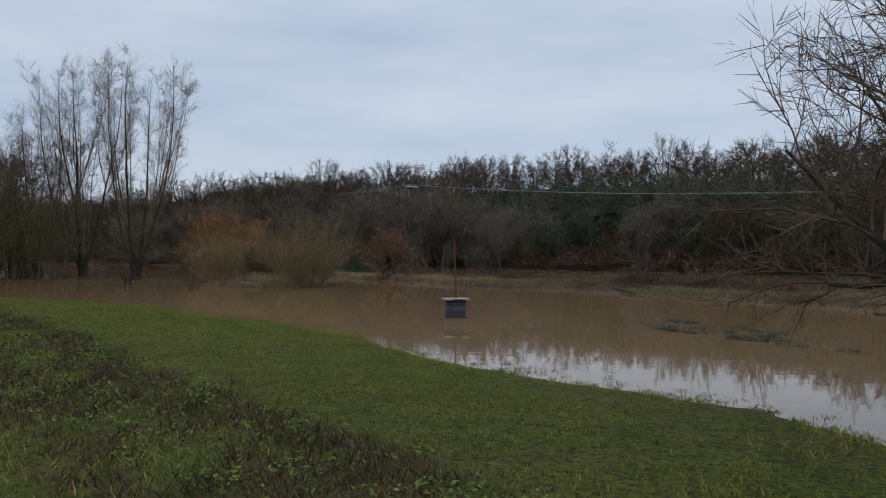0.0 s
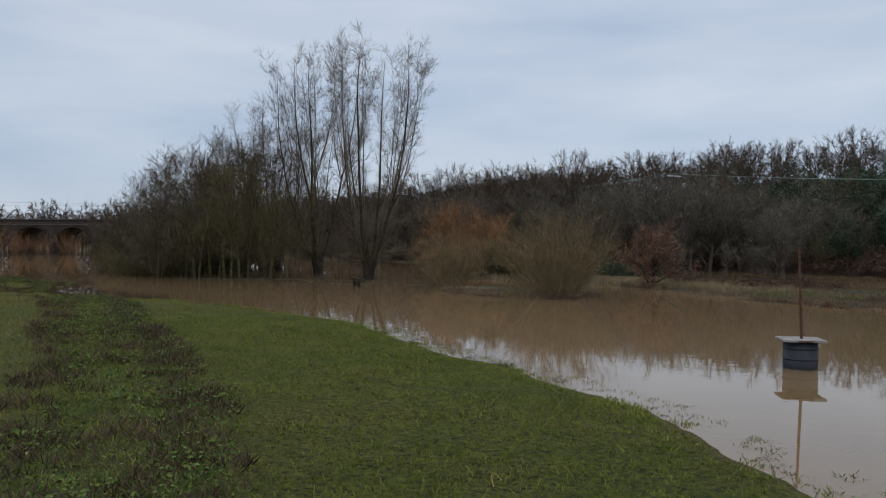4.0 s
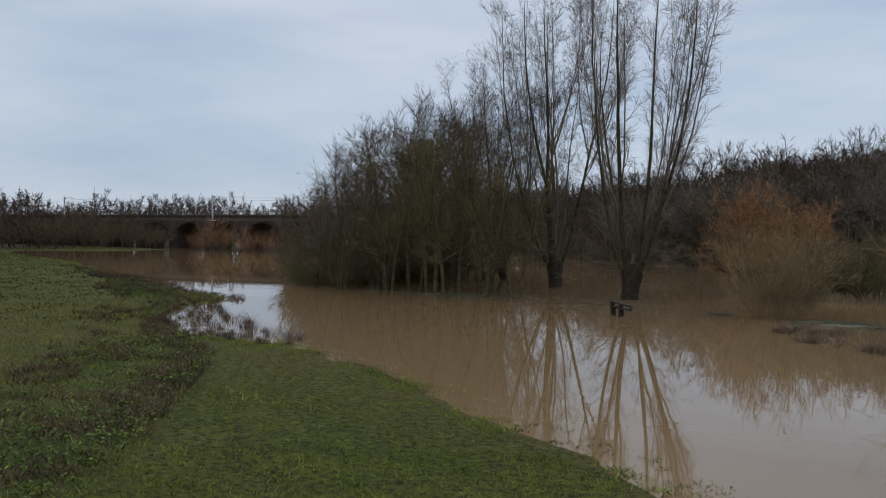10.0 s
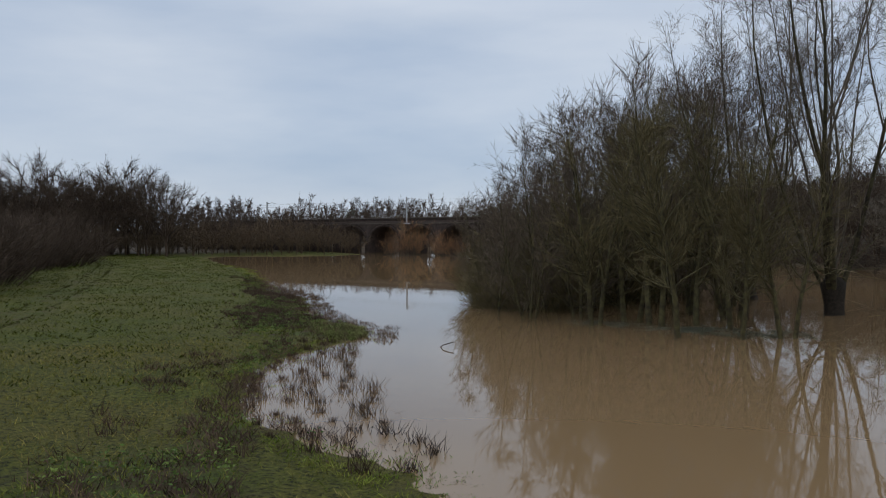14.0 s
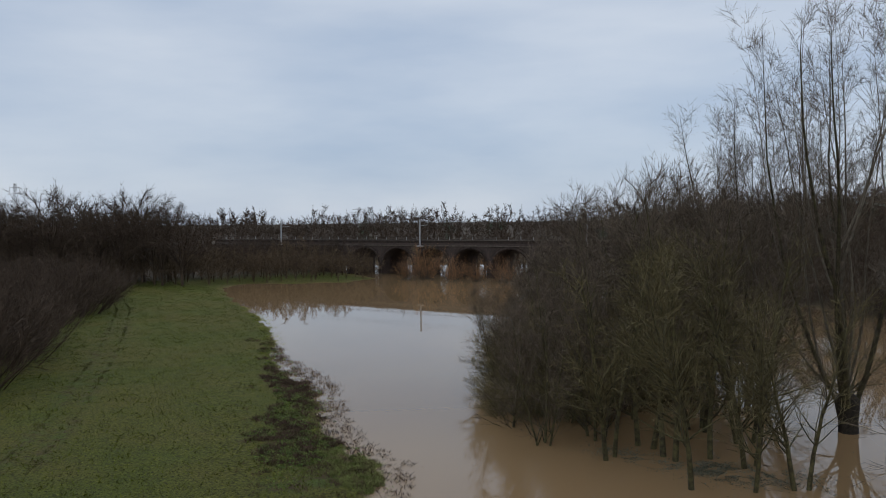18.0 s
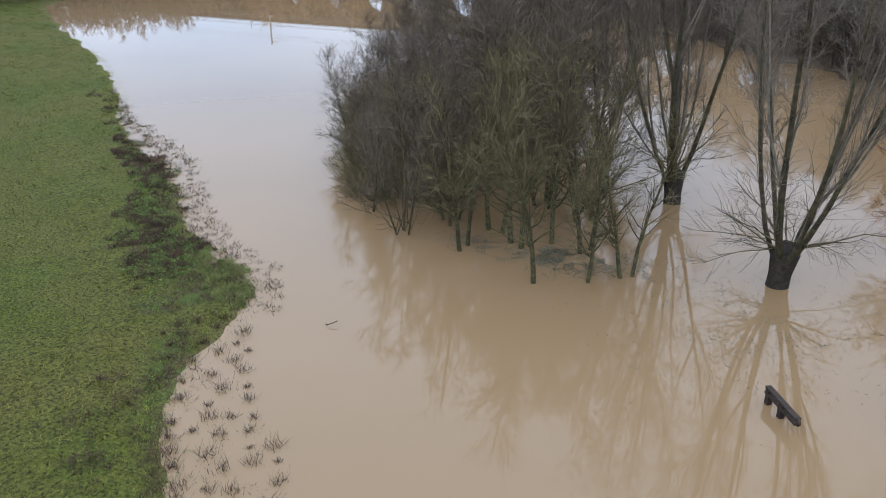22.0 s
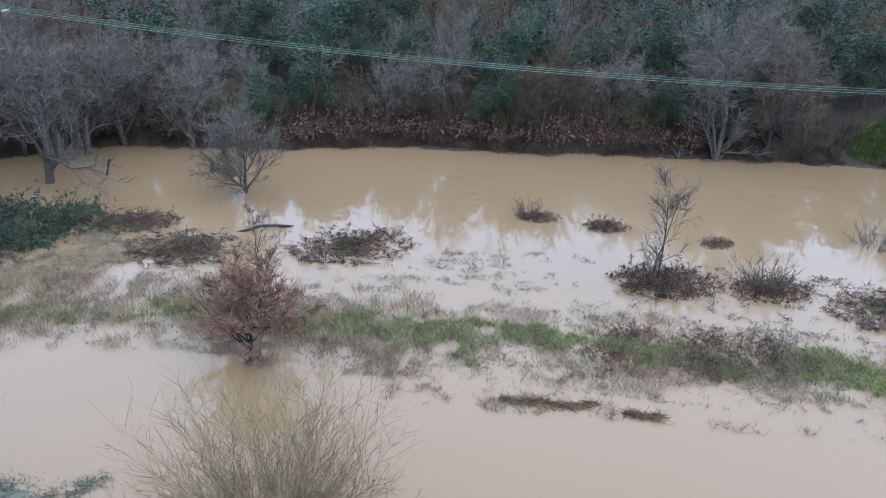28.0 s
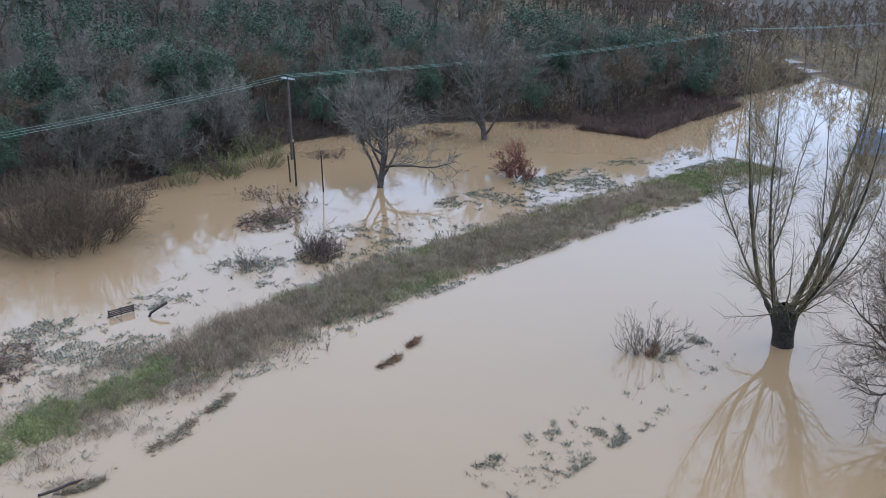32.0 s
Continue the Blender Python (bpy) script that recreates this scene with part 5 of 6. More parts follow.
# ---------------------------------------------------------------- things standing in the flood
def manhole_ring(x, y):
    """A raised inspection chamber with a square lid and a rusty marker post."""
    ob = new("inspection_chamber")
    ob.matrix_basis = pose(x, y, 0, 0, 0, 12)
    bm = bmesh.new()
    bmesh.ops.create_cone(bm, cap_ends=True, segments=40, radius1=0.49, radius2=0.49, depth=1.6, matrix=Matrix.Translation((0, 0, 0.02)))
    for h in (0.30, 0.62):
        bmesh.ops.create_cone(bm, cap_ends=True, segments=40, radius1=0.505, radius2=0.505, depth=0.05, matrix=Matrix.Translation((0, 0, h)))
    part("ring", bm, DARK_PLASTIC, ob, "blue-black plastic ring", True)
    bm = boxes(((-0.60, -0.55, 0.826), (0.60, 0.55, 0.885)))
    bmesh.ops.bevel(bm, geom=bm.edges[:], offset=0.012, segments=2)
    part("lid", bm, CONCRETE, ob, "square grey lid")
    part("hinge", boxes(((-0.2, -0.59, 0.83), (0.2, -0.552, 0.87))), RUST, ob)
    bm = bmesh.new()
    bmesh.ops.create_cone(bm, cap_ends=True, segments=12, radius1=0.045, radius2=0.04, depth=2.75, matrix=pose(-0.02, 0, 2.255, 0, -2.0, 0))
    part("marker_post", bm, RUST, ob, "tall rusty marker post")
    return tagged(ob, "dark round inspection chamber with square lid and rusty post", "inspection chamber")


manhole_ring(-2.47, 42.63)


def flooded_bench(x, y, turn):
    """The back of a sunken timber bench: two stout posts, a framed rail that runs on past them with a rounded end."""
    ob = new("wooden_bench")
    ob.matrix_basis = pose(x, y, 0, 0, 1.5, turn)
    for px in (0.0, 0.85):
        bm = boxes(((px - 0.1, -0.1, -0.6), (px + 0.1, 0.1, 0.40)))
        bmesh.ops.bevel(bm, geom=bm.edges[:], offset=0.025, segments=2)
        part("post", bm, TIMBER, ob, "stout dark timber post")
    for lo, hi in ((0.404, 0.475), (0.63, 0.70)):
        bm = boxes(((-0.16, -0.12, lo), (1.85, 0.10, hi)))
        bmesh.ops.bevel(bm, geom=bm.edges[:], offset=0.015, segments=2)
        part("back_rail", bm, TIMBER, ob)
    for px in (-0.06, 0.85):
        part("divider", boxes(((px - 0.1, -0.09, 0.478), (px + 0.1, 0.07, 0.627))), TIMBER, ob)
    a = np.linspace(-math.pi / 2, math.pi / 2, 9)
    piece("end_cap", tubes(np.array([[(1.82 + 0.13 * math.cos(q), -0.01, 0.552 + 0.112 * math.sin(q)) for q in a]]), np.full((1, 9), 0.055), 8), TIMBER, ob, "rounded timber end", True)
    return tagged(ob, "dark wooden bench sunk in flood water", "bench")


def slatted_bench(x, y, turn):
    """The slatted back of a second bench above the water."""
    ob = new("park_bench")
    ob.matrix_basis = pose(x, y, 0, 0, 0, turn)
    for k in range(4):
        bm = boxes(((-0.85, -0.018, 0.06 + k * 0.12), (0.85, 0.018, 0.145 + k * 0.12)))
        bmesh.ops.bevel(bm, geom=bm.edges[:], offset=0.006, segments=1)
        part("back_slat", bm, TIMBER, ob)
    for px in (-0.8, 0.0, 0.8):
        part("back_post", boxes(((px - 0.035, 0.02, -0.5), (px + 0.035, 0.08, 0.54))), TIMBER, ob)
    return tagged(ob, "slatted wooden bench with only its back above water", "bench")


flooded_bench(-32.95, 74.85, -39.5)
slatted_bench(27.4, 60.4, -57.5)


def driftwood(name, x, y, points, r, label):
    ob = piece(name, tube_bm(points, r, 7), TIMBER, None, "", True)
    ob.matrix_basis = pose(x, y, 0)
    return tagged(ob, label, "branch")


driftwood("driftwood", 26.8, 58.4, [(0.2, 0.3, -0.2), (0, 0.1, 0.25), (0.15, -0.3, 0.5), (0.5, -0.9, 0.75)], 0.09, "bent dead branch poking from the flood")
driftwood("driftwood", -49.6, 68.3, [(-0.25, 0.1, 0.0), (0, 0, 0.10), (0.15, 0.12, 0.16), (0.25, 0.35, 0.22)], 0.02, "thin floating branch on muddy water")
driftwood("driftwood", 8.7, 59.2, [(-1.2, 0.9, 0.5), (-0.6, 0.4, 0.3), (0, 0, 0.15), (0.6, -0.5, -0.1)], 0.07, "broken branch caught in flooded reeds")
driftwood("driftwood", -7.9, 115.6, [(-0.3, 0.1, -0.3), (-0.1, 0, 0.6), (0.1, 0, 1.3)], 0.09, "leaning dead stump in brown water")
driftwood("driftwood", -2.5, 97.6, [(-2.2, 0.6, -0.1), (-1.4, 0.2, 0.12), (-0.6, 0.25, 0.2), (0.3, -0.15, 0.16), (1.1, -0.5, 0.05), (1.6, -0.55, -0.1)], 0.10, "fallen grey trunk lying in the flood")


def reed_heap(seed, x, y, w, h, mats, label, n=260):
    """A raft of caught reed: a flat ragged drift with small loose heaps of bent strands on it."""
    r = np.random.default_rng(seed)
    ob = new("reed_raft")
    ob.matrix_basis = pose(x, y, 0, 0, 0, r.uniform(-60, -30))
    for i, (nm, mat) in enumerate(mats):
        heap = r.integers(0, 3, n)
        cx, cy = np.array([-0.7, 0.1, 0.8])[heap] * w, np.array([0.1, -0.08, 0.06])[heap] * w
        size = np.array([0.3, 0.62, 0.4])[heap] * w
        a, q = r.uniform(0, 6.28, n), np.sqrt(r.uniform(0, 1, n))
        p0 = np.column_stack([cx + np.cos(a) * q * size, cy + np.sin(a) * q * size * 0.5, 0.01 + h * 0.6 * (1 - q) * r.uniform(0, 1, n)])
        p, rad = shoots(r, p0, np.column_stack([r.normal(0, 1, n), r.normal(0, 0.6, n), r.uniform(-0.2, 0.35, n)]), r.uniform(0.15, 0.5, n), np.full(n, 0.012), 4, 0.3, -0.12, 0.4)
        piece(nm, tubes(p, rad), mat, ob)
    m = 170
    p0 = np.column_stack([r.normal(0, 0.6, m) * w, r.normal(0, 0.2, m) * w, np.full(m, 0.01)])
    p, rad = shoots(r, p0, np.column_stack([r.normal(0, 1, m), r.normal(0, 0.5, m), 0.05 * r.normal(0, 1, m)]), r.uniform(0.15, 0.45, m), np.full(m, 0.016), 3, 0.3, 0.0, 0.4)
    tagged(piece("weed_drift", ribbons(r, p, rad), ALGAE, ob), "grey sodden drift of weed", kind="stuff")
    return tagged(ob, label, "reed raft", "rafts of caught reed")


RED, GREENY = [("reed_mass", RUSSET_REED), ("stem_mass", DEAD_STEM)], [("reed_mass", STRAW), ("stem_mass", DEAD_STEM)]
for k, (x, y, w, h, m, lab) in enumerate([(0.8, 67.8, 0.75, 0.5, RED, "russet raft of cut reed caught in the flood"), (-1.1, 70.1, 1.0, 0.35, RED, "russet raft of cut reed caught in the flood"),
                                          (-2.7, 71.6, 1.1, 0.35, RED, "russet raft of cut reed caught in the flood"), (18.2, 44.0, 0.9, 0.28, RED, "russet raft of cut reed caught in the flood"),
                                          (12.1, 55.2, 1.5, 0.22, GREENY, "flattened straw reed tuft in the flood"), (8.5, 58.6, 0.8, 0.25, GREENY, "flattened straw reed tuft in the flood"),
                                          (20.4, 42.3, 0.6, 0.3, RED, "russet raft of cut reed caught in the flood"), (14.9, 53.3, 1.0, 0.2, GREENY, "flattened straw reed tuft in the flood"), (17.2, 28.3, 0.9, 0.6, RED, "russet reed caught in a half-sunk bush")]):
    reed_heap(190 + k, x, y, w, h, m, lab)


def wooden_pole(x, y, H, turn):
    """A power pole with a crossarm, three insulators and a stay."""
    ob = new("power_pole")
    ob.matrix_basis = pose(x, y, 0, 0, 0, turn)
    piece("pole", tubes(np.array([[(0, 0, -1.0), (0, 0, H * 0.5), (0, 0, H)]]), np.array([[0.17, 0.15, 0.12]]), 10), POLE_WOOD, ob, "", True)
    part("crossarm", boxes(((-1.1, -0.07, H - 0.25), (1.1, 0.07, H - 0.1))), STEEL, ob, "pale crossarm")
    for px in (-0.95, 0.0, 0.95):
        bm = bmesh.new()
        bmesh.ops.create_cone(bm, cap_ends=True, segments=10, radius1=0.06, radius2=0.04, depth=0.24, matrix=Matrix.Translation((px, 0, H + 0.02)))
        part("insulator", bm, COPING, ob)
    return tagged(ob, "dark wooden power pole with pale crossarm among bushes", "power pole", "power poles")


POLES = [(-12.3, 124.8, 12.2), (69.3, 49.4, 9.3), (105.0, -26.0, 11.0)]
for (x, y, h), turn in zip(POLES, (47, 40, 25)):
    wooden_pole(x, y, h, turn)
for (xa, ya, za), (xb, yb, zb), sag in ((POLES[0], POLES[1], 2.3), (POLES[1], POLES[2], 0.8), ((-90.0, 190.0, 14.0), POLES[0], 2.0), (POLES[2], (150.0, -120.0, 13.0), 1.5)):
    n = (yb - ya, xa - xb)
    ln = math.hypot(*n)
    for off in (-0.95, 0.0, 0.95):
        pts = [(xa + (xb - xa) * q + n[0] / ln * off, ya + (yb - ya) * q + n[1] / ln * off, za + (zb - za) * q + 0.14 - 4 * sag * q * (1 - q)) for q in np.linspace(0, 1, 25)]
        tagged(piece("power_cable", tube_bm(pts, 0.016, 4), WIRE), "grey-green power cable strung across the valley", "cable", "power cables")


# ---------------------------------------------------------------- things at the edges
def container(x, y, turn):
    """A faded blue steel store with ribbed sides and a pale roof rim."""
    ob = new("steel_container")
    ob.matrix_basis = pose(x, y, 0, 0, 0, turn)
    part("body", boxes(((-3.0, -1.25, -0.3), (3.0, 1.25, 2.7))), BLUE_STEEL, ob)
    for k in range(24):
        px = -2.88 + k * 0.25
        part("rib", boxes(((px - 0.05, -1.29, 0.15), (px + 0.05, -1.252, 2.5))), BLUE_STEEL, ob)
    for lo, hi in (((-3.04, -1.3, 2.704), (3.04, -1.18, 2.8)), ((-3.04, 1.18, 2.704), (3.04, 1.3, 2.8)), ((-3.04, -1.176, 2.704), (-2.92, 1.176, 2.8)), ((2.92, -1.176, 2.704), (3.04, 1.176, 2.8))):
        part("roof_rim", boxes((lo, hi)), WHITE_PAINT, ob, "pale painted rim")
    part("door", boxes(((-3.04, -1.1, 0.1), (-3.004, 1.1, 2.5))), BLUE_STEEL, ob)
    return tagged(ob, "faded blue ribbed steel container at the flood's edge", "container")


container(63.0, -21.0, 60)


def dead_post(x, y, h, r, label):
    ob = new("dead_stump")
    ob.matrix_basis = pose(x, y, 0)
    piece("stem", tubes(np.array([[(0, 0, -0.5), (0.1, 0.05, h * 0.5), (0.0, 0.1, h)]]), np.array([[r, r * 0.9, r * 0.75]]), 8), BARK_DARK, ob, "", True)
    bm = bmesh.new()
    bmesh.ops.create_cone(bm, cap_ends=True, segments=10, radius1=r * 0.8, radius2=r * 0.78, depth=0.18, matrix=Matrix.Translation((0, 0.1, h + 0.08)))
    part("cut_end", bm, STRAW, ob, "pale sawn end")
    return tagged(ob, label, "stump", "dead stems in the flood")


dead_post(57.6, 49.0, 4.6, 0.10, "tall dead stem with pale sawn top")
dead_post(59.2, 49.6, 2.8, 0.09, "short dead stem among flooded scrub")
dead_post(55.1, 46.4, 4.2, 0.07, "thin dark dead trunk standing in the flood")
plant("mossy", lambda: bush(210, 4.2, 40, plain("mossy_yellow_twigs", (0.085, 0.090, 0.030), (0.14, 0.14, 0.05), 1, 0.85, 0, 0.2, 0.3), BARK_GREEN, 0.8, 9, 2), 62.0, 56.0, 0,
      label="yellow-green mossy willow scrub at the hill foot", category="shrub", group="mossy scrub")
for x, y, s in ((66.5, 52.5, 1.2), (60.0, 60.0, 0.8), (36.0, 98.5, 0.9), (26.0, 106.5, 0.9), (5.5, 121.5, 1.0)):
    plant("mossy", None, x, y, x * 31, s, label="yellow-green mossy willow scrub at the hill foot", category="shrub", group="mossy scrub")
for k, (x, y, w) in enumerate([(65.0, 57.0, 3.2), (55.0, 52.5, 3.0), (58.0, 63.0, 3.2), (70.0, 45.5, 3.4), (75.0, 36.0, 3.6), (84.0, 16.0, 4.0), (88.0, 10.0, 4.2), (80.0, 30.0, 3.4)]):
    plant(("bramble", k % 3), None, x, y, 41 * k, w / 3.0, tall=1.5, label="dark tangled bramble at the flood's edge", category="bramble", group="bramble along the hill foot")
for k, (x, y) in enumerate([(10, 117.5), (13.5, 115.8), (17, 114.3), (20, 112), (23, 109), (26, 106), (29, 103.5), (32, 101), (35, 98.2), (38.5, 95), (54, 79.5), (6, 120), (1, 124), (-5, 127.5)]):
    plant("red_bramble", lambda: bramble(105, 3.0, 1.2, 260, 700, BRAMBLE_CANE, TWIG_RED, 0.11), x, y, 57 * k, 1.05, tall=1.2, label="purple-brown bramble and dead bracken bank", category="bramble", group="bracken and bramble at the hill foot")

# ---------------------------------------------------------------- ground cover
cover_rng = np.random.default_rng(21)


def cover_spots(n, box, keep):
    P = np.column_stack([cover_rng.uniform(box[0], box[1], n), cover_rng.uniform(box[2], box[3], n)])
    z, c = land(P)
    ok = keep(P, z, c)
    return P[ok], z[ok], c[ok]


ROUTE = [(-0.9, 3.9), (-3.6, 14.6), (-13, 33), (-25, 48)]
MEADOW_BOX = (-70, 8, 6, 76)


def side_of(P):
    """Metres east (+) or west (-) of the weedy strip's middle."""
    d = segment_distance(P, WEEDS)
    return np.where(inside(P, EAST), d, -d)


def fuzz(P):
    return cover_rng.normal(0, 0.22, len(P))


def along(line, n, half, box=None):
    """Spots scattered to either side of a line."""
    L = np.array(line, float)
    seg = np.linalg.norm(np.diff(L, axis=0), axis=1)
    k = cover_rng.choice(len(seg), n, p=seg / seg.sum())
    d = np.diff(L, axis=0)[k] / seg[k][:, None]
    P = L[k] + np.diff(L, axis=0)[k] * cover_rng.uniform(0, 1, (n, 1)) + np.column_stack([-d[:, 1], d[:, 0]]) * cover_rng.uniform(-half, half, (n, 1))
    return P


def sown(P, keep, by_height=False):
    """Spots that keep() accepts, with the ground's height there."""
    if by_height:
        z = land(P)[0]
        ok = keep(P, z)
        return P[ok], z[ok]
    P = P[keep(P, None)]
    return P, land(P)[0]


def kept(P, keep):
    z, c = land(P)
    ok = keep(P, z, c)
    return P[ok], z[ok], c[ok]


def stuff(name, VF, mat, label, category):
    return tagged(piece(name, VF, mat), label, category, kind="stuff")


# short pasture grass, thickest where the way passes
P, z, c = cover_spots(430000, MEADOW_BOX, lambda P, z, c: (z > 0.02) & ((c[:, 0] < 0.6) | (cover_rng.uniform(0, 1, len(P)) < 0.45)) & (inside(P, EAST) | (cover_rng.uniform(0, 1, len(P)) < 0.4)) & (segment_distance(P, ROUTE) < 3 + 30 * cover_rng.uniform(0, 1, len(P)) ** 1.8) & (soft_noise(P, 0.16, 3.0) + fuzz(P) > -0.3))
stuff("pasture_grass", blades(cover_rng, P, z - 0.01, 0.07 + 0.03 * soft_noise(P, 0.4, 8.0), 0.022, 0.8), LEAF_GREEN, "short grazed green pasture grass", "grass")
P, z = sown(along(ROUTE, 250000, 7.0), lambda P, z: (z > 0.02) & (inside(P, EAST) | (cover_rng.uniform(0, 1, len(P)) < 0.6)) & (soft_noise(P, 0.16, 3.0) + fuzz(P) > -0.4), by_height=True)
stuff("near_grass", blades(cover_rng, P, z - 0.01, 0.055, 0.014, 0.9), LEAF_GREEN, "fine green turf close to the path", "grass")
P, z, c = cover_spots(300000, MEADOW_BOX, lambda P, z, c: (z > 0.02) & ((soft_noise(P, 1.5, 7.0) + fuzz(P) > 0.5) | (~inside(P, EAST) & (soft_noise(P, 0.5, 2.0) + fuzz(P) > -0.2))) & (segment_distance(P, ROUTE) < 34))
stuff("tussock_grass", blades(cover_rng, P, z - 0.01, 0.11, 0.022, 0.8), BLADE_DULL, "olive and straw-coloured rough grass", "grass")
# weedy strip: dock leaves, dead stems
P, z, c = kept(along(WEEDS, 90000, 4.2), lambda P, z, c: (z > -0.03) & (c[:, 0] > 0.5) & (segment_distance(P, WEEDS) < 4.0) & (soft_noise(P, 0.35, 6.0) + 0.7 * soft_noise(P, 1.6, 3.0) + fuzz(P) > -0.1))
stuff("weed_leaves", leaves(cover_rng, np.column_stack([P, z + cover_rng.uniform(0.0, 0.10, len(P)) + np.clip(0.12 + 0.16 * soft_noise(P, 0.35, 6.0), 0, 0.4)]), 0.042, 0.1), LEAF_BRAMBLE, "dark green nettle and dock leaves", "weeds")
P, z, c = kept(along(WEEDS, 100000, 3.6), lambda P, z, c: (z > -0.12) & (segment_distance(P, WEEDS) < 3.4) & (soft_noise(P, 0.6, 9.0) + 0.6 * soft_noise(P, 2.5, 1.0) + 0.9 * fuzz(P) + 1.0 * np.exp(-((side_of(P) - 0.5) / 0.85) ** 2) + 0.5 * np.exp(-((side_of(P) + 2.2) / 0.6) ** 2) - 1.5 * (side_of(P) > 1.35) - 0.4 * (P[:, 0] < -41) > 0.38))
stuff("dead_weed_stems", blades(cover_rng, P, z - 0.01, 0.21, 0.026, 0.8), DEAD_STEM, "dark brown dead dock and nettle stems", "weeds")
P, z, c = kept(along(WEEDS, 110000, 4.2), lambda P, z, c: (z > 0.0) & (c[:, 0] > 0.35) & (soft_noise(P, 0.25, 2.0) + fuzz(P) > -0.2))
stuff("strip_turf", blades(cover_rng, P, z - 0.01, 0.085, 0.024, 0.9), LEAF_GREEN, "ragged olive turf between the weeds", "grass")
centres, zc, _ = cover_spots(1300, MEADOW_BOX, lambda P, z, c: (z > -0.05) & (segment_distance(P, WEEDS) < 3.0) & (side_of(P) < 1.1) & (soft_noise(P, 1.5, 4.0) > -0.1))
k = np.repeat(np.arange(len(centres)), 26)
stuff("dock_plants", blades(cover_rng, centres[k] + cover_rng.normal(0, 0.13, (len(k), 2)), zc[k] - 0.01, 0.34 * cover_rng.uniform(0.4, 1.3, len(k)), 0.022, 0.4), DEAD_STEM, "dark seeding dock plants", "weeds")
RUT_GRASS = plain("flattened_dark_grass", (0.030, 0.036, 0.009), (0.058, 0.062, 0.016), 1, 0.9, 0, 0.1, 0.4)
STRIP_GREEN = plain("dull_green_long_grass", (0.074, 0.096, 0.026), (0.145, 0.155, 0.058), 0.7, 0.9, 0, 0.08, 0.5)
GREY_STEM = plain("grey_brown_weed_stems", (0.112, 0.082, 0.054), (0.215, 0.165, 0.114), 1, 0.9, 0, 0.15, 0.45)
DROWNED = plain("drowned_grey_green_grass", (0.052, 0.058, 0.040), (0.100, 0.104, 0.076), 1, 0.85, 0, 0.15, 0.4)
WET_GRASS = plain("wet_dark_green_grass", (0.030, 0.044, 0.010), (0.085, 0.105, 0.022), 1, 0.8, 0, 0.2, 0.5)
NEAR_SHORE = SHORE[2:27]
# wheel ruts across the pasture
P = along(TRACK, 70000, 1.1)
P = P[(np.abs(segment_distance(P, TRACK) - 0.8) < 0.11 + 0.1 * soft_noise(P, 1.0, 2.0)) & (soft_noise(P, 3.0, 3.0) + 0.5 * soft_noise(P, 0.5, 1.0) > -0.1)]
stuff("wheel_ruts", blades(cover_rng, P, land(P)[0] - 0.01, 0.05, 0.06, 1.6), RUT_GRASS, "flattened muddy grass in two wheel ruts", "track")
# drowned margin
P, z = sown(along(NEAR_SHORE, 150000, 2.2), lambda P, z: (z > -0.10) & (z < 0.06) & (soft_noise(P, 0.35, 6.0) + 0.6 * soft_noise(P, 1.5, 2.0) + fuzz(P) > 0.1 - 5 * np.minimum(z, 0)), by_height=True)
stuff("margin_grass", blades(cover_rng, P, np.maximum(z, -0.04), 0.07, 0.024, 0.9), LEAF_GREEN, "green grass drowned along the waterline", "grass")
SPIT = [(-60.5, 69.6), (-57.4, 69.5), (-54.4, 67.8), (-53.6, 66.0), (-57.0, 67.0), (-60.5, 68.6)]
TUFTS = [(-55, 63.6), (-54.0, 66.0), (-51.5, 65.5), (-48, 63.2), (-44.7, 61.6), (-41, 59.6), (-37.6, 58.4), (-37.0, 56.4), (-40, 56), (-45, 57.6), (-50, 60.8)]
SIDE_TUFTS = [(-102, 86.4), (-88, 81.6), (-76, 78.6), (-69, 75.2), (-62, 71.6), (-55.5, 70.6), (-52.4, 67.6), (-54.5, 67.4), (-62.5, 69.8), (-76, 76.6), (-88.5, 80.6)]


def clumps(n, poly, gap, each, spread, tall, wide, lean):
    """Tufts of blades, each from one foot, scattered over a polygon; in water they stand on its surface."""
    Q = np.array(poly, float)
    spots = np.array(spaced(cover_rng, n, (Q[:, 0].min(), Q[:, 0].max(), Q[:, 1].min(), Q[:, 1].max()), gap, lambda P: inside(P, poly)))
    k = np.repeat(np.arange(len(spots)), each)
    big = cover_rng.uniform(0.45, 1.3, len(spots))[k]
    P = spots[k] + cover_rng.normal(0, spread, (len(k), 2)) * big[:, None]
    return blades(cover_rng, P, np.maximum(land(P)[0], -0.03) - 0.01, tall * big, wide, lean)


P, z = sown(along(BANK_AREA[:7], 130000, 5.0), lambda P, z: on_bank(P) & (soft_noise(P, 0.45, 2.0) + 0.7 * soft_noise(P, 2.0, 1.0) + fuzz(P) > -0.15))
stuff("bank_dead_weeds", blades(cover_rng, P, np.maximum(z, -0.03), 0.22, 0.035, 0.8), DEAD_STEM, "dark brown dead weeds along the meadow bank", "weeds")
P, z = sown(along(BANK_AREA[:7], 60000, 5.0), lambda P, z: on_bank(P) & (soft_noise(P, 0.45, 2.0) + 0.7 * soft_noise(P, 2.0, 1.0) + fuzz(P) < 0.1))
stuff("bank_weed_leaves", leaves(cover_rng, np.column_stack([P, np.maximum(z, 0) + cover_rng.uniform(0.02, 0.12, len(P))]), 0.05, 0.1), LEAF_BRAMBLE, "green dock and nettle leaves on the meadow bank", "weeds")
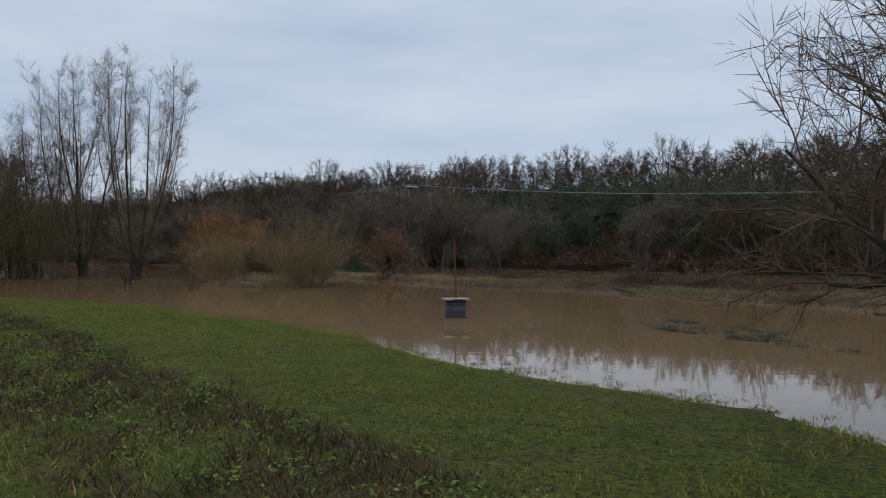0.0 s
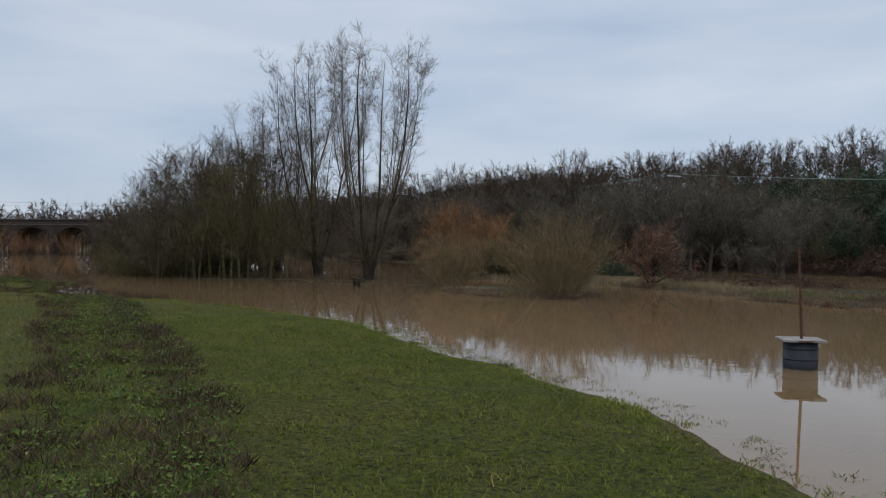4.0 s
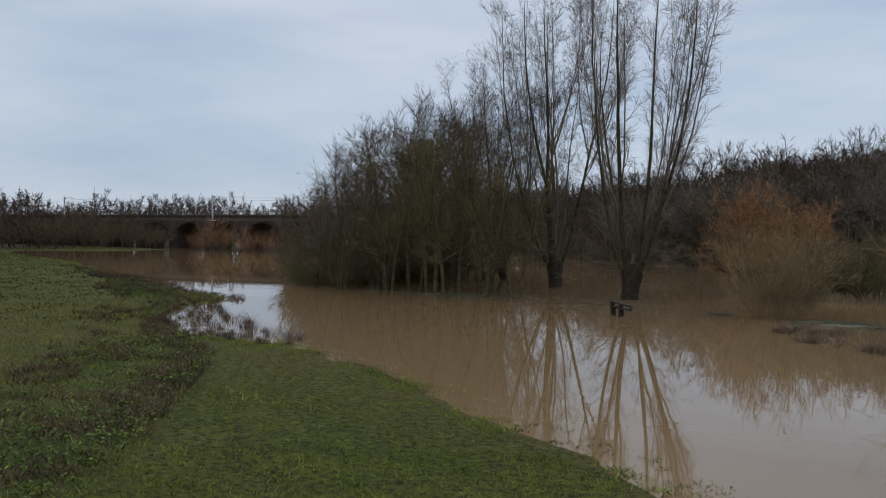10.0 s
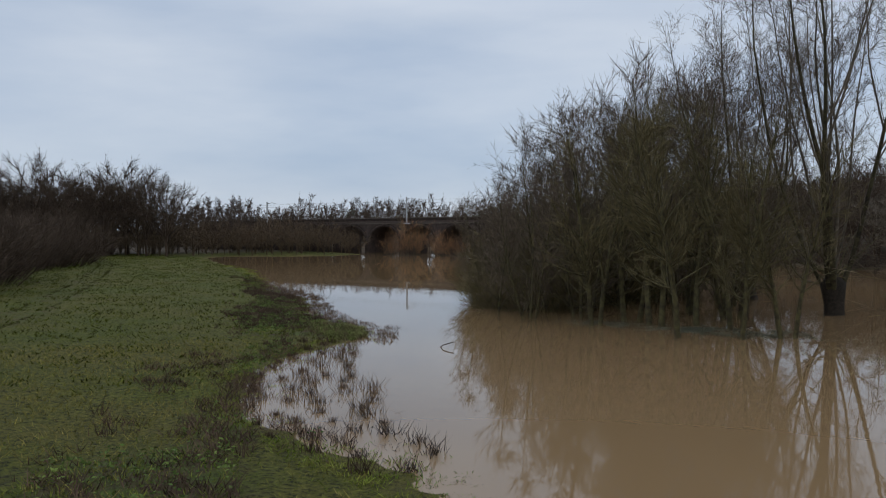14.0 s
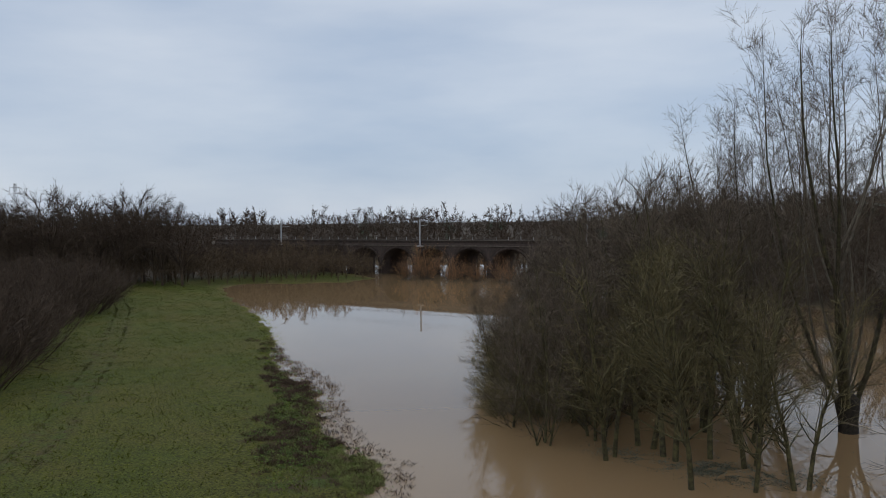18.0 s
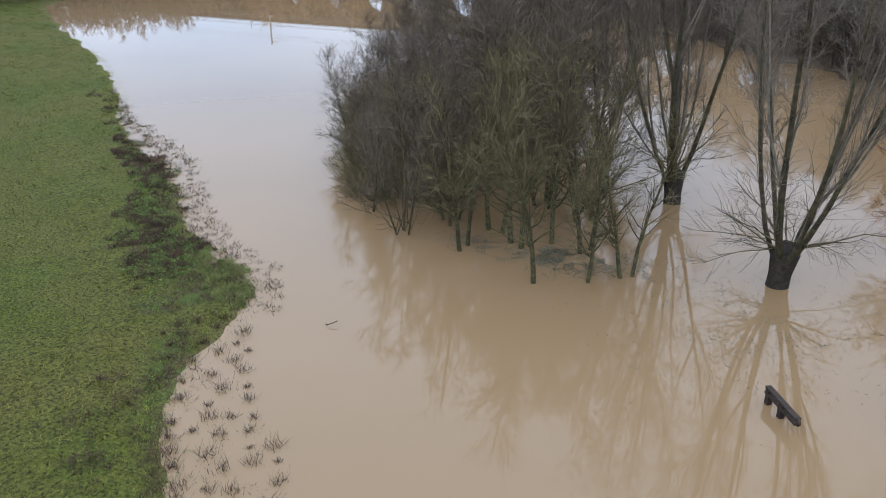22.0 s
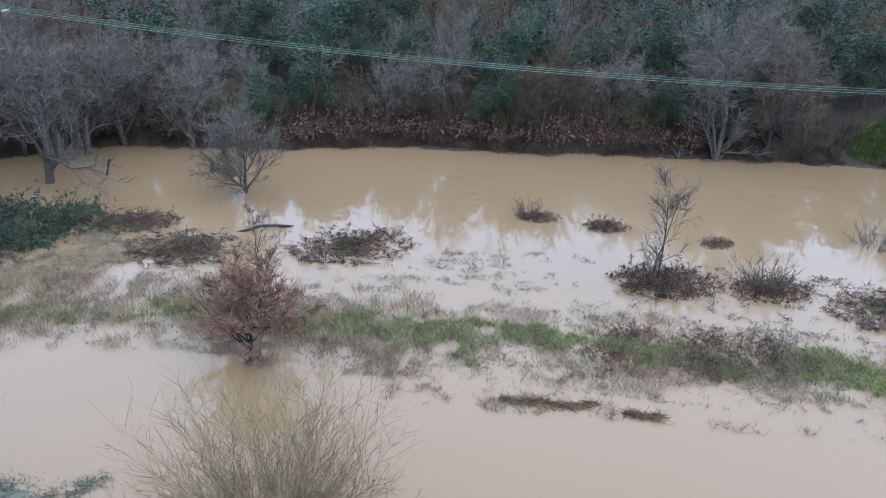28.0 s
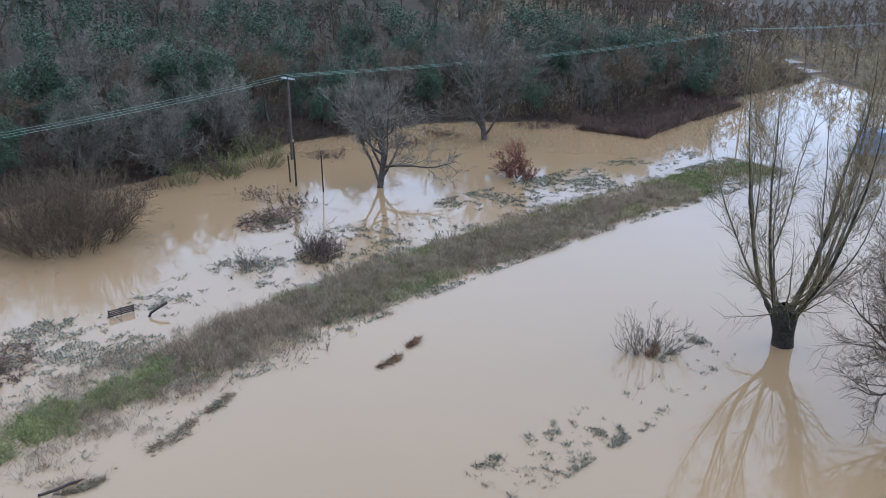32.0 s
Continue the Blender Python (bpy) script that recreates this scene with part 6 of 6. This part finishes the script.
stuff("drowned_weeds", joined(clumps(2500, TUFTS, 0.8, 55, 0.14, 0.28, 0.02, 0.5), clumps(1600, TUFTS, 1.1, 24, 0.2, 0.08, 0.035, 1.2)), DEAD_STEM, "dark dead weed tufts standing in shallow water", "weeds")
stuff("waterside_weeds", clumps(7000, SIDE_TUFTS, 0.62, 46, 0.24, 0.16, 0.04, 0.9), DEAD_STEM, "low dark weed tufts beyond the bank", "weeds")
P, z = sown(along(SPIT, 60000, 1.6), lambda P, z: inside(P + 0.5 * np.column_stack([soft_noise(P, 0.5, 1.0), soft_noise(P, 0.5, 2.0)]), SPIT) & (soft_noise(P, 0.5, 3.0) + fuzz(P) > 0.0))
stuff("spit_grass", blades(cover_rng, P, np.maximum(z, -0.03), 0.13, 0.03, 0.9), STRIP_GREEN, "green grass on a drowned spit", "grass")
for near, far in (((4.8, 21.5), (-14.5, 43.6)), ((-14.5, 43.6), (-36.5, 57.6))):
    line = [p for p in SHORE if near[0] + 6 >= p[0] >= far[0] - 3 and p[1] > 10]
    edge = line + [(x + 0.75, y + 0.65) for x, y in line[::-1]]
    stuff("shore_tufts", clumps(9000, edge, 0.28, 40, 0.10, 0.06, 0.03, 1.0), WET_GRASS, "broken tufts of drowned grass along the waterline", "grass")
# the reedy strip between channel and field
P, z = sown(along(STRIP[:11], 150000, 3.0), lambda P, z: (segment_distance(P, STRIP) < 1.5 + 1.2 * soft_noise(P, 1.0, 1.0) + fuzz(P)) & (soft_noise(P, 2.6, 8.0) + 0.5 * soft_noise(P, 0.6, 3.0) + fuzz(P) > -0.15))
stuff("strip_grass", blades(cover_rng, P, np.maximum(z, -0.03), 0.22, 0.035, 1.1), STRIP_GREEN, "long green grass on the half-drowned bank", "grass")
P, z = sown(along(STRIP[10:], 80000, 3.2), lambda P, z: soft_noise(P, 2.0, 8.0) + fuzz(P) > -0.05)
stuff("far_strip_grass", blades(cover_rng, P, np.maximum(z, -0.03), 0.25, 0.045, 1.0), STRIP_GREEN, "green grass on the far half-drowned bank", "grass")
P, z = sown(along(STRIP, 260000, 4.6), lambda P, z: (soft_noise(P, 1.1, 4.0) + 0.8 * soft_noise(P, 5.0, 6.5) + 0.5 * cover_rng.normal(0, 1, len(P)) > 0.05) & (segment_distance(P, STRIP) < 3.6 + 1.5 * soft_noise(P, 2.0, 3.0)))
stuff("bank_weeds", blades(cover_rng, P, np.maximum(z, -0.03), 0.30, 0.018, 0.9), GREY_STEM, "grey-brown dead weeds on the half-drowned bank", "weeds")
P, z = sown(along(STRIP[9:14], 130000, 4.2), lambda P, z: segment_distance(P, STRIP) + fuzz(P) * 2.0 < 2.3 + 1.6 * soft_noise(P, 2.2, 5.0))
stuff("bank_brushwood", blades(cover_rng, P, np.maximum(z, -0.03), 0.42 + 0.22 * soft_noise(P, 1.5, 2.0), 0.02, 0.6), GREY_STEM, "dense grey-brown brush along the bank", "brush")
P, z = sown(along(STRIP[:6], 40000, 4.5), lambda P, z: soft_noise(P, 1.6, 4.0) + fuzz(P) > 0.35)
stuff("straw_reeds", blades(cover_rng, P, np.maximum(z, -0.03), 0.55, 0.022, 0.45), STRAW, "pale straw reeds on the bank", "reeds")
P, z = sown(along(STRIP, 420000, 12.0), lambda P, z: ~inside(P, HILL) & (soft_noise(P, 0.5, 3.0) + 0.8 * soft_noise(P, 2.6, 9.0) + 0.5 * soft_noise(P, 9.0, 2.0) + fuzz(P) > 0.72 - 0.35 * np.clip((P[:, 0] - 15) / 15, 0, 1) - 0.3 * np.exp(-(segment_distance(P, STRIP) / 5.5) ** 2)) & (((P[:, 1] - 80) > -1.15 * (P[:, 0] + 3)) | (segment_distance(P, STRIP) < 4.5)))
stuff("drowned_grass", blades(cover_rng, P, np.full(len(P), -0.02), 0.13, 0.03 + 0.04 * np.clip((P[:, 0] - 5) / 20, 0, 1), 1.2), DROWNED, "drowned grass tips breaking the shallow flood", "grass")
P, z = sown(along([(-9, 83), (-6, 78), (-1, 73), (4, 68.5), (10, 62), (16, 55)], 60000, 3.2), lambda P, z: soft_noise(P, 0.5, 5.0) + 0.6 * soft_noise(P, 2.0, 3.0) + fuzz(P) > 0.7)
stuff("channel_edge_weeds", blades(cover_rng, P, np.full(len(P), -0.02), 0.2, 0.025, 0.9), GREY_STEM, "thin drowned weeds at the channel edge", "weeds")
P, z = sown(along([(-24.8, 74.6), (-23.2, 72.7), (-21.9, 71.5), (-20.6, 70.2), (-18.0, 69.4), (-13, 69.5)], 50000, 2.0), lambda P, z: (soft_noise(P, 0.5, 5.0) + 0.6 * soft_noise(P, 1.6, 2.0) + fuzz(P) > 0.5) & (segment_distance(P, ISLET) < 2.4 + fuzz(P)))
stuff("islet_weeds", blades(cover_rng, P, np.full(len(P), -0.03), 0.30, 0.02, 0.9), GREY_STEM, "flattened grey weeds on a drowned islet", "weeds")
P, z = sown(along([(5.5, 41), (8.5, 36.5), (11.5, 31.5), (15, 27), (18, 24)], 40000, 1.8), lambda P, z: soft_noise(P, 0.4, 7.0) + 0.7 * soft_noise(P, 1.6, 4.0) + fuzz(P) > 0.65)
stuff("stranded_weeds", blades(cover_rng, P, np.full(len(P), -0.02), 0.14, 0.03, 1.0), DROWNED, "matted weeds stranded in the channel", "weeds")
P, z = sown(np.column_stack([cover_rng.uniform(76, 190, 90000), cover_rng.uniform(-90, 20, 90000)]), lambda P, z: (z > 0.2) & (soft_noise(P, 6.0, 2.0) + fuzz(P) > -0.5), by_height=True)
stuff("straw_field", blades(cover_rng, P, z - 0.02, 0.6, 0.10, 0.6), STRAW, "pale dead grass on the far bank", "grass")

# brown brushwood along the strip
SHRUBS = [(20.0, 50.5), (22.5, 48.0), (24.5, 51.2), (26.5, 47.0), (28.5, 48.6), (29.5, 44.5), (31.8, 45.6), (32.5, 41.0), (34.8, 41.8), (36.0, 37.0), (38.0, 36.5), (39.5, 32.5), (42.0, 29.5), (44.5, 25.5), (47.0, 21.0), (49.5, 16.5), (52.0, 11.5), (22.0, 54.0), (17.8, 54.5)]
for k, (x, y) in enumerate(SHRUBS):
    plant(("brush", k % 2), lambda: bush(220 + k % 2, 1.0, 100, GREY_STEM, GREY_STEM, 1.1, 8, 2, 1.7, "brushwood", 0.012), x, y, 83 * k, 0.9 + 0.06 * (k % 4),
          label="low grey-brown brushwood on the reedy bank", category="shrub", group="brushwood along the bank")
for k, (x, y, w) in enumerate([(3.5, 72.0, 2.0), (7.0, 69.0, 2.2), (10.0, 67.5, 2.4), (9.0, 70.5, 2.0), (6.0, 73.0, 1.8)]):
    plant(("bramble", k % 3), None, x, y, 91 * k, w / 3.0, tall=1.0, label="tangled brown bramble on the drowned bank", category="bramble", group="bramble on the bank")


# sodden mats of weed beside the bush
P, z = sown(np.concatenate([np.column_stack([cover_rng.normal(x, sx, n), cover_rng.normal(y, sy, n)]) for x, y, sx, sy, n in ((-23.3, 77.7, 0.75, 0.6, 9000), (-23.7, 75.2, 0.6, 0.3, 4000), (-29.0, 78.6, 0.35, 0.3, 2000), (-20.6, 76.6, 0.8, 0.3, 2500))]), lambda P, z: soft_noise(P, 0.4, 1.0) + fuzz(P) > -0.3)
stuff("sodden_weed_mat", blades(cover_rng, P, np.full(len(P), -0.01), 0.06, 0.04, 1.6), DROWNED, "grey-green sodden weed mat half under water", "weeds")

def sodden_sheet(x, y, turn, length, width):
    """A limp sheet of sodden netting that floats, humped and ragged at its rim."""
    n, m = 26, 18
    U, W = np.meshgrid(np.linspace(-1, 1, n), np.linspace(-1, 1, m))
    q = np.column_stack([U.ravel(), W.ravel()])
    rim = 1 + 0.16 * soft_noise(q * 3, 1.0, 5.0)[:, None]
    r = np.abs(q).max(1)
    disc = q / np.maximum(np.linalg.norm(q, axis=1, keepdims=True), 1e-6) * r[:, None] * rim
    V = np.column_stack([disc * [[length / 2, width / 2]], 0.05 - 0.075 * r ** 3 + 0.05 * soft_noise(disc * 3, 1.0, 8.0)])
    idx = np.arange(n * m).reshape(m, n)
    ob = piece("sodden_netting", (V, np.stack([idx[:-1, :-1], idx[:-1, 1:], idx[1:, 1:], idx[1:, :-1]], -1).reshape(-1, 4)), ALGAE, smooth=True)
    ob.matrix_basis = pose(x, y, 0.0, 0, 0, turn)
    return tagged(ob, "grey-green sodden netting draped beside the flooded bush", "netting", "sodden netting")


sodden_sheet(-23.4, 77.6, -20, 3.4, 2.3)
sodden_sheet(-23.9, 75.3, 10, 2.0, 0.8)
P, z = sown(np.concatenate([np.column_stack([cover_rng.normal(x, sx, n), cover_rng.normal(y, sy, n)]) for x, y, sx, sy, n in ((-46.6, 80.6, 1.6, 0.9, 9000), (-44.0, 81.8, 1.4, 0.8, 6000), (-50.5, 79.5, 1.8, 0.6, 4000), (-36.0, 80.5, 3.5, 3.0, 5000))]), lambda P, z: soft_noise(P, 0.35, 1.0) + 0.7 * soft_noise(P, 1.2, 4.0) + fuzz(P) > 0.25)
stuff("floating_debris", blades(cover_rng, P, np.full(len(P), -0.01), 0.05, 0.035, 1.8), DROWNED, "grey floating twigs and weed round the flooded trunks", "debris")

# matted straw on the drowned neck of land, flecks of wrack in the flood, grass on the slope track
P, z = sown(along([(-21.5, 100.8), (-17.5, 98.5), (-13.5, 100), (-10, 101)], 50000, 3.4), lambda P, z: soft_noise(P, 0.9, 2.0) + 0.6 * soft_noise(P, 3.0, 4.0) + fuzz(P) > 0.0)
stuff("straw_mat", blades(cover_rng, P, np.maximum(z, -0.02), 0.12, 0.03, 1.8), STRAW, "flattened pale straw on the drowned bank", "straw")
P, z = sown(along([(-8, 112), (4, 104), (14, 95), (26, 84), (36, 76), (46, 60), (56, 44)], 90000, 7.0), lambda P, z: soft_noise(P, 0.4, 3.0) + 0.9 * soft_noise(P, 3.0, 5.0) + fuzz(P) > 0.95)
stuff("floating_wrack", blades(cover_rng, P, np.full(len(P), -0.015), 0.06, 0.04, 1.6), DROWNED, "floating flecks of dead leaves and twigs", "debris")
P, z = sown(along(SLOPE_TRACK, 30000, 1.9), lambda P, z: segment_distance(P, SLOPE_TRACK) + 0.8 * soft_noise(P, 1.2, 3.0) + fuzz(P) < 1.2)
stuff("slope_grass", blades(cover_rng, P, np.maximum(z, 0) - 0.02, 0.28, 0.05, 0.9), WET_GRASS, "green grassy track leading up the slope", "grass")
P, z = sown(along([(78, 8), (84, 2), (92, -8), (100, -18)], 40000, 5.0), lambda P, z: soft_noise(P, 1.5, 2.0) + fuzz(P) > -0.4)
stuff("dark_bank_bramble", blades(cover_rng, P, np.maximum(z, 0) - 0.02, 0.8, 0.05, 1.0), BRAMBLE_CANE, "dark bramble bank by the far water", "bramble")
P, z = sown(along(STRIP[9:14], 40000, 3.6), lambda P, z: soft_noise(P, 1.4, 3.0) + fuzz(P) > 0.1)
stuff("bank_straw", blades(cover_rng, P, np.maximum(z, -0.03), 0.42, 0.018, 0.6), STRAW, "pale dead stems among the bank brush", "straw")
# coarse turf of the far pasture
FAR_PASTURE = (-190, -48, 34, 108)
P, z, c = cover_spots(170000, FAR_PASTURE, lambda P, z, c: (z > 0.03) & inside(P, MEADOW) & (segment_distance(P, ROUTE) > 16) & (soft_noise(P, 0.7, 3.0) + fuzz(P) > 0.0))
stuff("far_pasture_grass", blades(cover_rng, P, z - 0.02, 0.10, 0.085, 0.9), FAR_TURF, "tufty green grass across the far pasture", "grass")
P, z, c = cover_spots(110000, FAR_PASTURE, lambda P, z, c: (z > 0.03) & inside(P, MEADOW) & (segment_distance(P, ROUTE) > 14) & (soft_noise(P, 1.2, 9.0) + 0.7 * soft_noise(P, 6.0, 2.0) + fuzz(P) > 0.3))
stuff("far_tussocks", blades(cover_rng, P, z - 0.02, 0.10, 0.05, 0.9), FAR_TURF, "olive tussocks across the far pasture", "grass")
